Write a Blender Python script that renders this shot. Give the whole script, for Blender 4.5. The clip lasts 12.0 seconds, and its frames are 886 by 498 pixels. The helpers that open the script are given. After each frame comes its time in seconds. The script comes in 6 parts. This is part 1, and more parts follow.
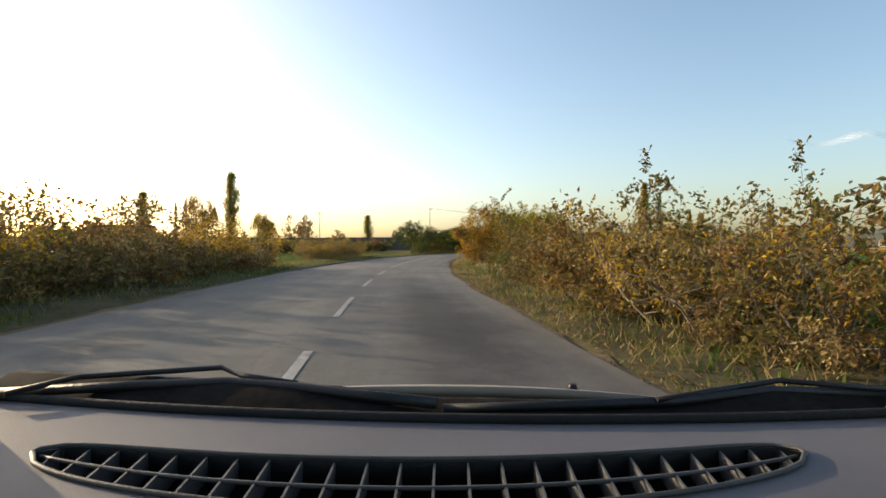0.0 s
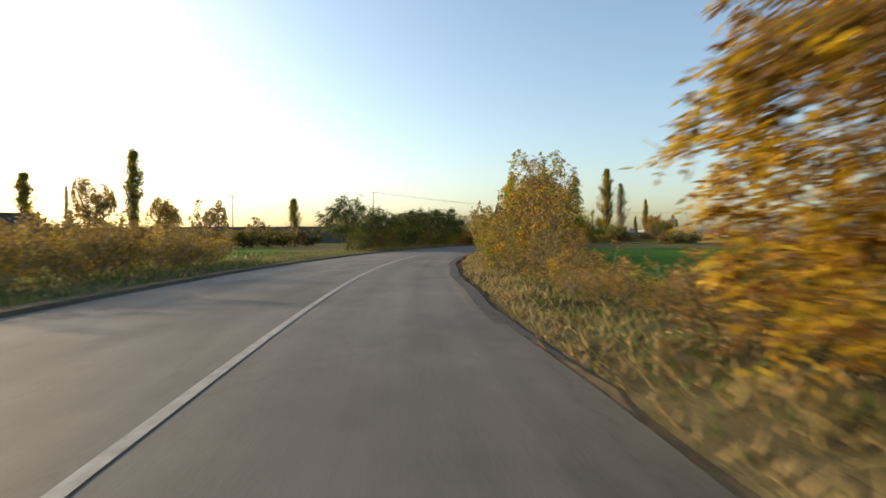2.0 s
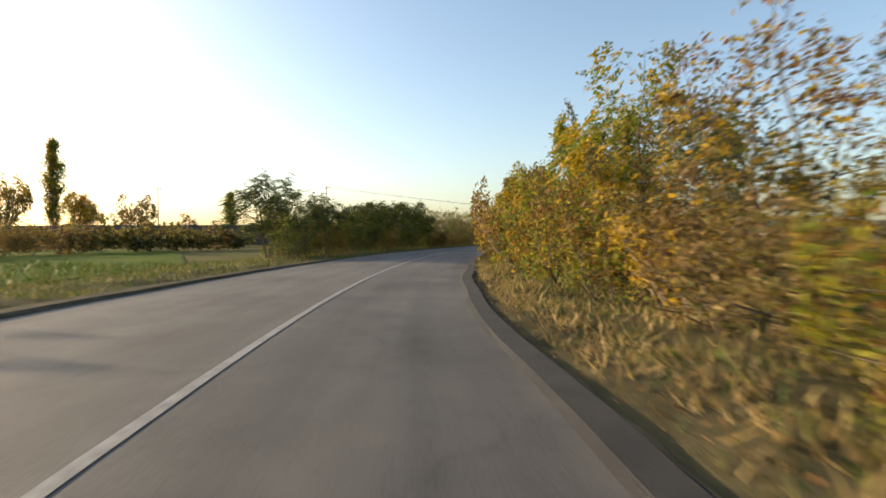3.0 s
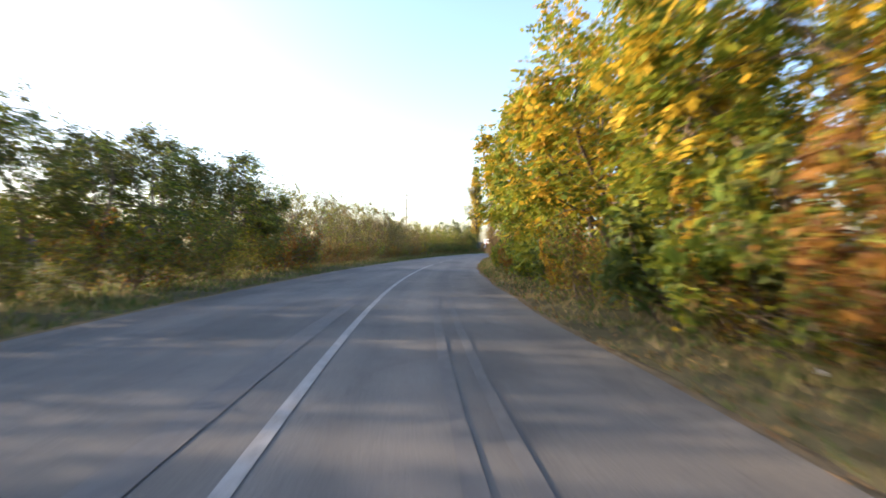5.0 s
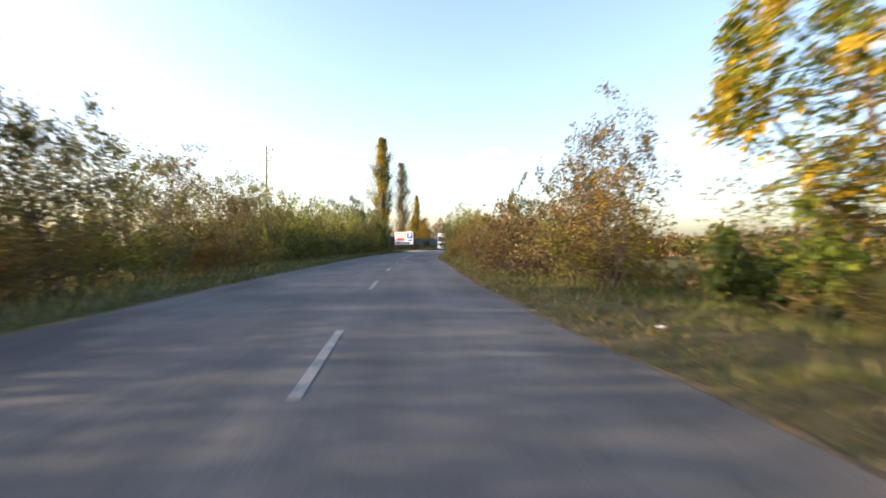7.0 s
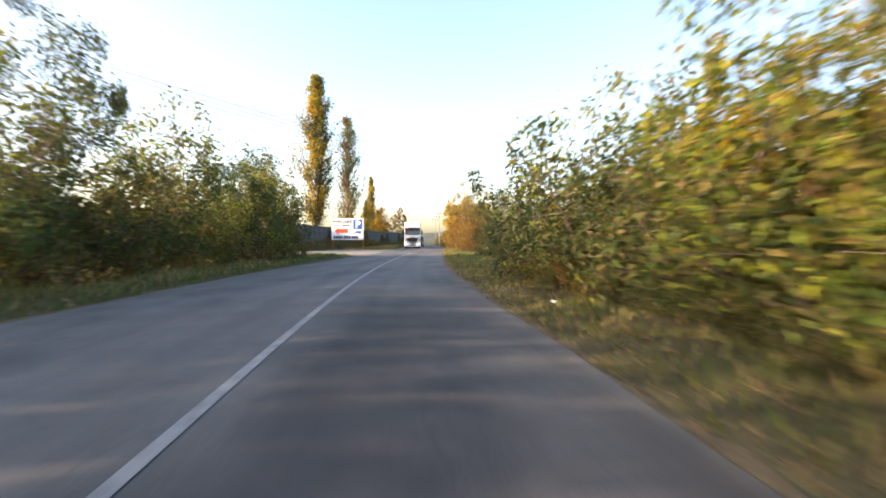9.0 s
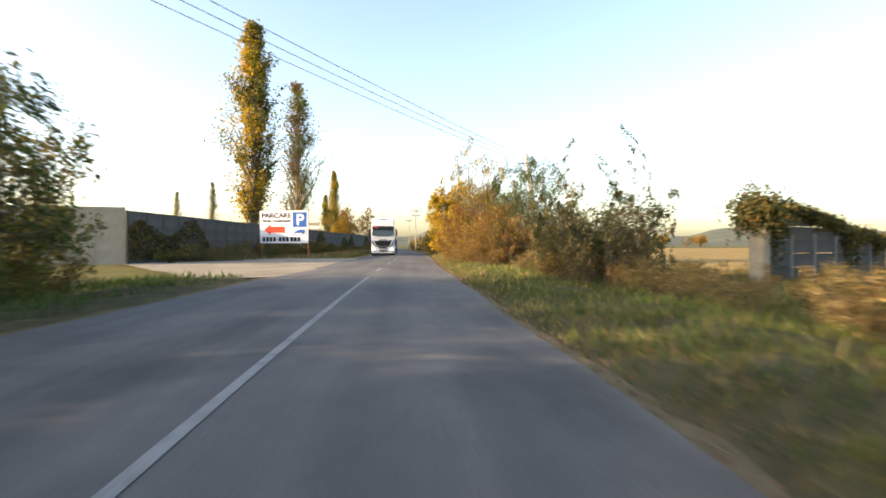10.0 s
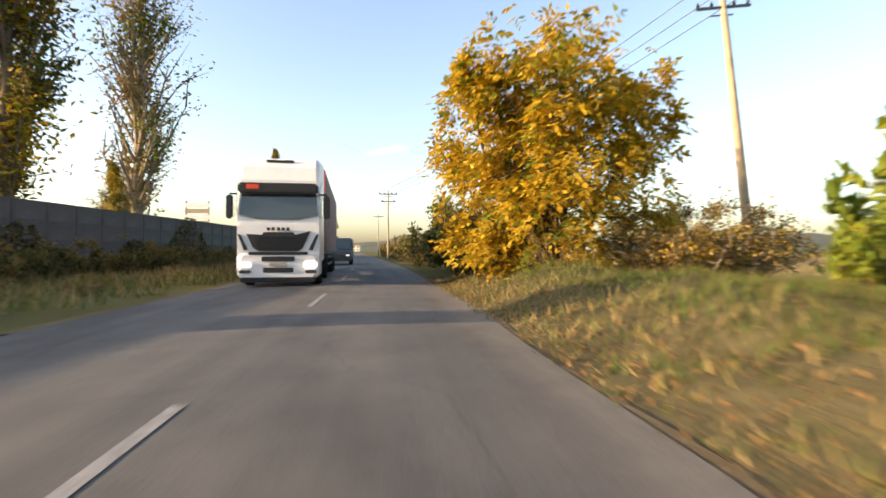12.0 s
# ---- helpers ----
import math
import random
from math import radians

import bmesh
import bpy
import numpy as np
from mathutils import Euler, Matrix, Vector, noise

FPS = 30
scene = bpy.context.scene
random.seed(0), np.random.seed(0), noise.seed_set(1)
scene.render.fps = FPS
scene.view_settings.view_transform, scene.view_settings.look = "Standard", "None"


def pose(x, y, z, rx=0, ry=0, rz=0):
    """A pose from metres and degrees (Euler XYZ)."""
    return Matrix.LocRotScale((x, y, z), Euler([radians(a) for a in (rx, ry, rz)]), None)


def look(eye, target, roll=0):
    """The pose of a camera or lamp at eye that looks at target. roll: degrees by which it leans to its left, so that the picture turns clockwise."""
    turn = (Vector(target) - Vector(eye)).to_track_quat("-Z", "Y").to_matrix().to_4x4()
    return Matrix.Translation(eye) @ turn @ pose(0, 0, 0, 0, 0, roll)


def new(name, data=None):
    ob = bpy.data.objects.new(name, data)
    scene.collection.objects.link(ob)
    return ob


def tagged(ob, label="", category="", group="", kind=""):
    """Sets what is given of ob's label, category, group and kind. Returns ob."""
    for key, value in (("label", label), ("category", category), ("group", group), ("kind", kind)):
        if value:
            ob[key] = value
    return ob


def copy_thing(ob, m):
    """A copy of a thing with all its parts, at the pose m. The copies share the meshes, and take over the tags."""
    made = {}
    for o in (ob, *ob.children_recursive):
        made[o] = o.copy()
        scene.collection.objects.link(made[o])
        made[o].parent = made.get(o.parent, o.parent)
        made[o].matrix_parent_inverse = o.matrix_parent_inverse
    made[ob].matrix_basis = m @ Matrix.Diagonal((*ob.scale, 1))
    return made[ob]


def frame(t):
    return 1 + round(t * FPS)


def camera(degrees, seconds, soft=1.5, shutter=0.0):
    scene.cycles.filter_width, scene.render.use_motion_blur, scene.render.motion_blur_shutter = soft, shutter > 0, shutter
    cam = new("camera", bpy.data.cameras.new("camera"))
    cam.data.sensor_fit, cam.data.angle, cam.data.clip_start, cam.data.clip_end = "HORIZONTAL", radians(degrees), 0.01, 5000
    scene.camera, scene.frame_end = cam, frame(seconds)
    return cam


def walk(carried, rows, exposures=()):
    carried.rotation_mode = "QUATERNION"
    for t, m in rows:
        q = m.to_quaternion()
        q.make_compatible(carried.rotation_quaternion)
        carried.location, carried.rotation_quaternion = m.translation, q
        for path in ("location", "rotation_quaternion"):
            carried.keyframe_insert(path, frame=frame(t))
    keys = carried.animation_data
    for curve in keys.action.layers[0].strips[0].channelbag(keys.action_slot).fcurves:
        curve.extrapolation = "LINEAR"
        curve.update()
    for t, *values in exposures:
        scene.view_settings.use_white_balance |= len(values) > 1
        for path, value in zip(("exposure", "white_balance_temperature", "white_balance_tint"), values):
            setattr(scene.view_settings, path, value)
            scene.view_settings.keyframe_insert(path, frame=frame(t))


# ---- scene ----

# ---------------------------------------------------------------- camera
LENS = 80.0
cam = camera(LENS, 12.0, soft=1.6, shutter=0.22)
EYE = 1.1
# seconds, x, y, yaw, pitch
PATH = [
    (0.0, 0.0, 0.0, 12.13, -0.33), (0.034, 0.0, 0.0, 12.13, -0.33), (0.1, -0.34, 1.09, 11.9, -0.6),
    (0.5, -1.9, 5.68, 10.89, -1.49), (1.0, -3.68, 12.25, 9.19, -1.26), (1.5, -5.44, 19.64, 7.48, -0.65),
    (2.0, -7.06, 27.34, 5.84, -1.24), (2.5, -8.35, 34.8, 3.92, -1.34), (3.0, -9.38, 42.02, 1.47, -1.18),
    (3.5, -10.13, 49.66, -1.07, -0.89), (4.0, -10.55, 58.38, -4.18, -0.61), (4.5, -10.46, 68.16, -7.69, -0.32),
    (5.0, -9.69, 78.66, -11.45, -0.04), (5.5, -8.16, 89.53, -15.34, 0.01), (6.0, -5.86, 100.74, -18.47, -0.7),
    (6.5, -2.94, 112.22, -20.75, -0.14), (7.0, 0.46, 123.96, -22.33, -0.39), (7.5, 4.34, 135.95, -24.28, -0.5),
    (8.0, 8.62, 147.98, -25.55, -0.61), (8.5, 13.08, 159.88, -26.3, -0.72), (9.0, 17.67, 171.67, -27.13, -0.83),
    (9.5, 22.38, 182.95, -29.09, 0.6), (10.0, 27.09, 193.35, -30.43, -0.38), (10.5, 31.71, 202.9, -31.95, -0.32),
    (11.0, 36.32, 211.93, -32.78, -0.48), (11.5, 40.96, 220.78, -33.38, -0.22), (12.0, 45.61, 229.47, -33.61, 0.19),
]
walk(cam, [(t, pose(x, y, EYE, 90 + p, 0, w)) for t, x, y, w, p in PATH],
     exposures=[(0.0, 0.95, 6450, 9), (1.0, 0.95, 6350, 8), (3.2, 1.1, 6600, 10), (4.8, 1.9, 5900, 16), (5.5, 2.25, 6150, 17), (6.0, 2.1, 5900, 21), (6.5, 2.0, 6050, 21), (7.2, 1.75, 6250, 18),
                (9.0, 2.1, 6450, 18), (9.5, 2.15, 6500, 17), (10.0, 1.9, 6800, 15), (10.5, 1.45, 7000, 11), (11.0, 1.25, 7000, 11), (11.5, 1.4, 8200, 16), (12.0, 1.65, 6900, 16)])

# ---------------------------------------------------------------- light
SUN_AZ, SUN_EL = -72.0, 13.0          # degrees left of +y, above the horizon
world = bpy.data.worlds.new("sky")
scene.world = world
world.use_nodes = True
wn, wl = world.node_tree.nodes, world.node_tree.links
sky = wn.new("ShaderNodeTexSky")
sky.sky_type = "NISHITA"
sky.sun_disc = False
sky.sun_elevation = radians(SUN_EL)
sky.sun_rotation = radians(SUN_AZ)
sky.altitude, sky.air_density, sky.dust_density, sky.ozone_density = 100, 1.0, 2.5, 1.2
wl.new(sky.outputs[0], wn["Background"].inputs[0])
wn["Background"].inputs[1].default_value = 0.15
sun = new("sun", bpy.data.lights.new("sun", "SUN"))
sun.data.energy, sun.data.angle, sun.data.color = 3.7, radians(0.6), (1.0, 0.76, 0.48)
a, e = radians(SUN_AZ), radians(SUN_EL)
sun.matrix_world = look((0, 0, 50), Vector((0, 0, 50)) - Vector((math.sin(a) * math.cos(e), math.cos(a) * math.cos(e), math.sin(e))))

# ---------------------------------------------------------------- helpers
RNG = np.random.default_rng(7)


def part(name, bm, material, parent, label=""):
    """A bmesh as one mesh object under a thing."""
    me = bpy.data.meshes.new(name)
    bm.normal_update()
    bm.to_mesh(me)
    bm.free()
    me.materials.append(material)
    ob = new(name, me)
    ob.parent = parent
    if label:
        ob["label"] = label
    return ob


def mesh_ob(name, verts, faces, material, parent=None, smooth=False):
    me = bpy.data.meshes.new(name)
    me.from_pydata(np.asarray(verts).tolist(), [], np.asarray(faces).tolist() if not isinstance(faces, list) else faces)
    me.update()
    for m in material if isinstance(material, (list, tuple)) else [material]:
        me.materials.append(m)
    if smooth:
        me.polygons.foreach_set("use_smooth", [True] * len(me.polygons))
    ob = new(name, me)
    ob.parent = parent
    return ob


def box(bm, c, size, m=None, bevel=0.0):
    """A box in a bmesh, bevelled."""
    r = bmesh.ops.create_cube(bm, size=1.0)
    vs = r["verts"]
    bmesh.ops.scale(bm, vec=size, verts=vs)
    if bevel:
        es = list({ed for v in vs for ed in v.link_edges})
        b = bmesh.ops.bevel(bm, geom=es, offset=bevel, segments=2, affect="EDGES", clamp_overlap=True)
        vs = list({v for f in b["faces"] for v in f.verts} | {v for v in vs if v.is_valid})
    bmesh.ops.translate(bm, vec=c, verts=vs)
    if m is not None:
        bmesh.ops.transform(bm, matrix=m, verts=vs)
    return vs


def tube(bm, pts, radii, n=8, ends=True):
    """A tapered tube through points."""
    rings = []
    pts = [Vector(p) for p in pts]
    for i, p in enumerate(pts):
        d = (pts[min(i + 1, len(pts) - 1)] - pts[max(i - 1, 0)]).normalized()
        u = d.orthogonal().normalized() if i == 0 else (u - d * u.dot(d)).normalized()
        w = d.cross(u)
        r = radii[i] if hasattr(radii, "__len__") else radii
        rings.append([bm.verts.new(p + (u * math.cos(k * math.tau / n) + w * math.sin(k * math.tau / n)) * r) for k in range(n)])
    for a_, b_ in zip(rings, rings[1:]):
        for k in range(n):
            bm.faces.new((a_[k], a_[(k + 1) % n], b_[(k + 1) % n], b_[k])).smooth = True
    if ends:
        bm.faces.new(rings[0][::-1])
        bm.faces.new(rings[-1])


# ---------------------------------------------------------------- materials
def material(name):
    m = bpy.data.materials.new(name)
    m.use_nodes = True
    nt = m.node_tree
    return m, nt.nodes, nt.links, nt.nodes["Principled BSDF"]


def ramp(n, stops):
    r = n.new("ShaderNodeValToRGB")
    el = r.color_ramp.elements
    while len(el) < len(stops):
        el.new(0.5)
    for q, (pos, col) in zip(el, stops):
        q.position, q.color = pos, (*col, 1)
    return r


def noise_tex(n, l, scale, detail=6, rough=0.6, coord="Object"):
    tc = n.new("ShaderNodeTexCoord")
    t = n.new("ShaderNodeTexNoise")
    t.inputs["Scale"].default_value, t.inputs["Detail"].default_value, t.inputs["Roughness"].default_value = scale, detail, rough
    l.new(tc.outputs[coord], t.inputs["Vector"])
    return t


def surface(name, low, high, scale=8.0, rough=0.8, fine=90.0, bump=0.3, metal=0.0, mix=0.35, spec=0.4):
    """A surface with broad stains and fine grain."""
    m, n, l, b = material(name)
    t1, t2 = noise_tex(n, l, scale), noise_tex(n, l, fine, 3)
    mx = n.new("ShaderNodeMix")
    mx.inputs[0].default_value = mix
    l.new(t1.outputs[0], mx.inputs[2])
    l.new(t2.outputs[0], mx.inputs[3])
    r = ramp(n, [(0.32, low), (0.68, high)])
    l.new(mx.outputs[0], r.inputs[0])
    l.new(r.outputs[0], b.inputs["Base Color"])
    b.inputs["Roughness"].default_value, b.inputs["Metallic"].default_value = rough, metal
    b.inputs["Specular IOR Level"].default_value = spec
    bp = n.new("ShaderNodeBump")
    bp.inputs["Strength"].default_value, bp.inputs["Distance"].default_value = bump, 0.02
    l.new(t2.outputs[0], bp.inputs["Height"])
    l.new(bp.outputs[0], b.inputs["Normal"])
    return m


def leaf_material(name, cols, through_light=0.42, rough=0.6):
    """Leaves whose colour varies from leaf to leaf, lit through by the sun."""
    m, n, l, b = material(name)
    g = n.new("ShaderNodeNewGeometry")
    oi = n.new("ShaderNodeObjectInfo")
    ad = n.new("ShaderNodeMath")
    ad.operation = "MULTIPLY_ADD"
    l.new(oi.outputs["Random"], ad.inputs[0])
    ad.inputs[1].default_value = 0.3
    sc = n.new("ShaderNodeMath")
    sc.operation = "MULTIPLY"
    l.new(g.outputs["Random Per Island"], sc.inputs[0])
    sc.inputs[1].default_value = 0.7
    l.new(sc.outputs[0], ad.inputs[2])
    r = ramp(n, [(i / max(1, len(cols) - 1), c) for i, c in enumerate(cols)])
    l.new(ad.outputs[0], r.inputs[0])
    l.new(r.outputs[0], b.inputs["Base Color"])
    b.inputs["Roughness"].default_value = rough
    b.inputs["Specular IOR Level"].default_value = 0.25
    tr = n.new("ShaderNodeBsdfTranslucent")
    l.new(r.outputs[0], tr.inputs[0])
    mx = n.new("ShaderNodeMixShader")
    mx.inputs[0].default_value = through_light
    l.new(b.outputs[0], mx.inputs[1])
    l.new(tr.outputs[0], mx.inputs[2])
    l.new(mx.outputs[0], n["Material Output"].inputs[0])
    return m


OLIVE = leaf_material("olive_leaves", [(0.09, 0.088, 0.022), (0.145, 0.128, 0.03), (0.21, 0.158, 0.04), (0.19, 0.112, 0.035)])
BROWN = leaf_material("brown_leaves", [(0.1, 0.066, 0.03), (0.165, 0.1, 0.042), (0.23, 0.145, 0.05), (0.14, 0.12, 0.035)])
GOLD = leaf_material("golden_leaves", [(0.26, 0.2, 0.02), (0.44, 0.3, 0.02), (0.55, 0.36, 0.022), (0.4, 0.21, 0.02)])
RUST = leaf_material("rust_leaves", [(0.1, 0.05, 0.02), (0.2, 0.09, 0.02), (0.28, 0.14, 0.02), (0.15, 0.1, 0.02)])
YELGREEN = leaf_material("yellow_green_leaves", [(0.06, 0.1, 0.015), (0.13, 0.18, 0.02), (0.24, 0.25, 0.02), (0.38, 0.3, 0.02)])
GREEN = leaf_material("green_leaves", [(0.04, 0.065, 0.016), (0.06, 0.095, 0.022), (0.09, 0.115, 0.025), (0.13, 0.13, 0.028)])
DARK = leaf_material("dark_leaves", [(0.035, 0.05, 0.018), (0.055, 0.068, 0.022), (0.085, 0.085, 0.025), (0.115, 0.09, 0.026)])
SILVER = leaf_material("grey_green_leaves", [(0.06, 0.075, 0.035), (0.085, 0.095, 0.042), (0.12, 0.115, 0.045), (0.11, 0.085, 0.035)])
PURPLE = leaf_material("purple_brown_leaves", [(0.1, 0.062, 0.042), (0.15, 0.085, 0.055), (0.19, 0.125, 0.06), (0.12, 0.1, 0.04)])
RED = leaf_material("red_leaves", [(0.24, 0.025, 0.015), (0.22, 0.05, 0.02), (0.26, 0.12, 0.025)])
STRAW = leaf_material("straw_blades", [(0.27, 0.19, 0.08), (0.36, 0.26, 0.11), (0.26, 0.2, 0.07), (0.14, 0.14, 0.035)], 0.3)
WEEDY = leaf_material("withered_blades", [(0.1, 0.075, 0.03), (0.15, 0.11, 0.045), (0.1, 0.1, 0.03), (0.2, 0.15, 0.06)], 0.3)
TURF = leaf_material("turf_blades", [(0.05, 0.09, 0.018), (0.07, 0.12, 0.02), (0.12, 0.13, 0.03), (0.2, 0.16, 0.05)], 0.3)
CROP = leaf_material("crop_blades", [(0.04, 0.12, 0.01), (0.055, 0.165, 0.012), (0.07, 0.14, 0.012)], 0.3)
LITTER = leaf_material("fallen_leaves", [(0.16, 0.08, 0.03), (0.26, 0.15, 0.05), (0.2, 0.1, 0.035), (0.12, 0.08, 0.035)], 0.1)
BARK = surface("bark", (0.07, 0.05, 0.035), (0.17, 0.13, 0.09), 6, 0.9, 40, 0.6)
PALE_BARK = surface("pale_bark", (0.16, 0.13, 0.09), (0.3, 0.25, 0.18), 6, 0.9, 40, 0.5)


def asphalt_material():
    """Worn asphalt: broad stains, lengthwise bands of wear, fine stones. UV holds metres across and along the road."""
    m, n, l, b = material("asphalt")
    big, mid, fine = noise_tex(n, l, 0.15, 4), noise_tex(n, l, 1.1, 7, 0.7), noise_tex(n, l, 75, 2)
    tc = n.new("ShaderNodeTexCoord")
    mp = n.new("ShaderNodeMapping")
    mp.inputs["Scale"].default_value = (1.6, 0.035, 1)
    l.new(tc.outputs["UV"], mp.inputs["Vector"])
    band = n.new("ShaderNodeTexNoise")
    band.inputs["Scale"].default_value, band.inputs["Detail"].default_value = 1.0, 5
    l.new(mp.outputs[0], band.inputs["Vector"])
    mp2 = n.new("ShaderNodeMapping")
    mp2.inputs["Scale"].default_value = (0.5, 0.22, 1)
    l.new(tc.outputs["UV"], mp2.inputs["Vector"])
    patch = n.new("ShaderNodeTexNoise")
    patch.inputs["Scale"].default_value, patch.inputs["Detail"].default_value = 1.0, 8
    l.new(mp2.outputs[0], patch.inputs["Vector"])
    cr = n.new("ShaderNodeTexVoronoi")
    cr.feature = "DISTANCE_TO_EDGE"
    cr.inputs["Scale"].default_value = 0.55
    wob = n.new("ShaderNodeMix")
    wob.data_type = "VECTOR"
    wob.inputs[0].default_value = 0.35
    l.new(tc.outputs["UV"], wob.inputs[4])
    l.new(mid.outputs[1], wob.inputs[5])
    l.new(wob.outputs[1], cr.inputs["Vector"])
    layers = [ramp(n, [(0.3, (0.09, 0.085, 0.078)), (0.7, (0.125, 0.118, 0.108))]), ramp(n, [(0.3, (0.8, 0.8, 0.81)), (0.72, (1.12, 1.1, 1.07))]),
              ramp(n, [(0.25, (0.62, 0.62, 0.62)), (0.75, (1.38, 1.38, 1.38))]), ramp(n, [(0.3, (0.74, 0.74, 0.75)), (0.65, (1.12, 1.11, 1.09))]),
              ramp(n, [(0.36, (0.66, 0.66, 0.67)), (0.5, (1.0, 1.0, 1.0))]), ramp(n, [(0.0, (0.78, 0.78, 0.78)), (0.007, (1.0, 1.0, 1.0))])]
    for r, t in zip(layers, (big.outputs[0], mid.outputs[0], fine.outputs[0], band.outputs[0], patch.outputs[0], cr.outputs[0])):
        l.new(t, r.inputs[0])
    out = layers[0].outputs[0]
    for r in layers[1:]:
        q = n.new("ShaderNodeMix")
        q.data_type, q.blend_type = "RGBA", "MULTIPLY"
        q.inputs[0].default_value = 1.0
        l.new(out, q.inputs[6])
        l.new(r.outputs[0], q.inputs[7])
        out = q.outputs[2]
    # pale dust that gathers along both edges
    sp = n.new("ShaderNodeSeparateXYZ")
    l.new(tc.outputs["UV"], sp.inputs[0])
    du_ = n.new("ShaderNodeMath")
    du_.operation = "MULTIPLY_ADD"
    l.new(mid.outputs[0], du_.inputs[0])
    du_.inputs[1].default_value = 0.9
    l.new(sp.outputs[0], du_.inputs[2])
    mr = n.new("ShaderNodeMapRange")
    mr.inputs[1].default_value, mr.inputs[2].default_value = -4.0, 4.0
    l.new(du_.outputs[0], mr.inputs[0])
    edge_ = ramp(n, [(0.0, (1.5, 1.46, 1.38)), (0.1, (1.05, 1.05, 1.04)), (0.86, (1.0, 1.0, 1.0)), (0.93, (1.35, 1.28, 1.16))])
    l.new(mr.outputs[0], edge_.inputs[0])
    q = n.new("ShaderNodeMix")
    q.data_type, q.blend_type = "RGBA", "MULTIPLY"
    q.inputs[0].default_value = 1.0
    l.new(out, q.inputs[6])
    l.new(edge_.outputs[0], q.inputs[7])
    out = q.outputs[2]
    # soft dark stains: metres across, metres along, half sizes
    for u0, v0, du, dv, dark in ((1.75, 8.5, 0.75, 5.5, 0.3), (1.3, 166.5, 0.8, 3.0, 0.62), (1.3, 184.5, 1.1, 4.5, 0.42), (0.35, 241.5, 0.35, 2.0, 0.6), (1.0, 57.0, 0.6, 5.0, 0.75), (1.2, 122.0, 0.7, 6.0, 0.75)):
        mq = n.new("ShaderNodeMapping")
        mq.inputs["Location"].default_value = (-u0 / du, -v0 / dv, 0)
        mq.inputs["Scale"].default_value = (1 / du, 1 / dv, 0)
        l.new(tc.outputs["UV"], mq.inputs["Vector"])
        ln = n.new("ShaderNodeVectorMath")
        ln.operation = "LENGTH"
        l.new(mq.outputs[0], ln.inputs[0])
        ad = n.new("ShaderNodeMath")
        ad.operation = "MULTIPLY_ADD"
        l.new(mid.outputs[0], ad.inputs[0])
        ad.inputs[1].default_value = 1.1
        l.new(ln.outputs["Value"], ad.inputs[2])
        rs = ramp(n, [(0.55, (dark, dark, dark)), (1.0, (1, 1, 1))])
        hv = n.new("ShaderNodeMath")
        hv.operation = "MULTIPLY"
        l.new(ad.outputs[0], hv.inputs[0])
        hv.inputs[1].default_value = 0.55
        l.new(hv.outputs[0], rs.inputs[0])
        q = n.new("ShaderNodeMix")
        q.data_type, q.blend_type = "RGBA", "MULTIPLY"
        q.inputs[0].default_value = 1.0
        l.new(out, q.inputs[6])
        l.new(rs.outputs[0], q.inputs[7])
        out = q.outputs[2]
    l.new(out, b.inputs["Base Color"])
    b.inputs["Roughness"].default_value = 0.8
    b.inputs["Specular IOR Level"].default_value = 0.35
    bp = n.new("ShaderNodeBump")
    bp.inputs["Strength"].default_value, bp.inputs["Distance"].default_value = 0.4, 0.006
    l.new(fine.outputs[0], bp.inputs["Height"])
    l.new(bp.outputs[0], b.inputs["Normal"])
    return m


ASPHALT = asphalt_material()
DARK_TAR = surface("old_tar", (0.022, 0.021, 0.02), (0.055, 0.052, 0.048), 3, 0.85, 80, 0.6)
SKID = surface("tyre_rubber_mark", (0.065, 0.062, 0.06), (0.115, 0.11, 0.105), 9, 0.8, 80, 0.2)
LINE = surface("worn_road_paint", (0.11, 0.106, 0.1), (0.36, 0.35, 0.33), 7, 0.75, 40, 0.2)
EARTH = surface("dry_earth", (0.1, 0.075, 0.04), (0.2, 0.15, 0.08), 0.7, 0.95, 14, 0.6, spec=0.03)
VERGE = surface("leafy_verge", (0.05, 0.046, 0.026), (0.135, 0.112, 0.056), 2.2, 0.95, 26, 0.9, spec=0.03)
GROUND = surface("rough_grassland", (0.07, 0.075, 0.025), (0.17, 0.14, 0.055), 0.12, 0.95, 9, 0.8, spec=0.03)
SHOULDER = surface("sandy_shoulder", (0.085, 0.064, 0.038), (0.25, 0.185, 0.105), 6.0, 0.95, 40, 0.8, spec=0.03)
FIELD = surface("young_crop_field", (0.035, 0.1, 0.008), (0.07, 0.145, 0.01), 0.25, 0.9, 12, 0.8, spec=0.03)
MEADOW = surface("meadow", (0.06, 0.1, 0.012), (0.11, 0.13, 0.02), 0.25, 0.9, 12, 0.8, spec=0.03)
STUBBLE = surface("stubble_field", (0.26, 0.17, 0.06), (0.36, 0.25, 0.1), 0.3, 0.95, 10, 0.6, spec=0.03)
GRAVEL = surface("pale_gravel", (0.19, 0.165, 0.125), (0.36, 0.32, 0.25), 0.45, 0.95, 45, 0.9, spec=0.03)
CONCRETE = surface("weathered_concrete", (0.14, 0.14, 0.135), (0.28, 0.27, 0.25), 1.2, 0.9, 30, 0.4)
# concrete coloured dark as a backlit silhouette
DARK_WALL = surface("backlit_concrete", (0.05, 0.048, 0.045), (0.11, 0.1, 0.09), 0.8, 0.95, 20, 0.4)
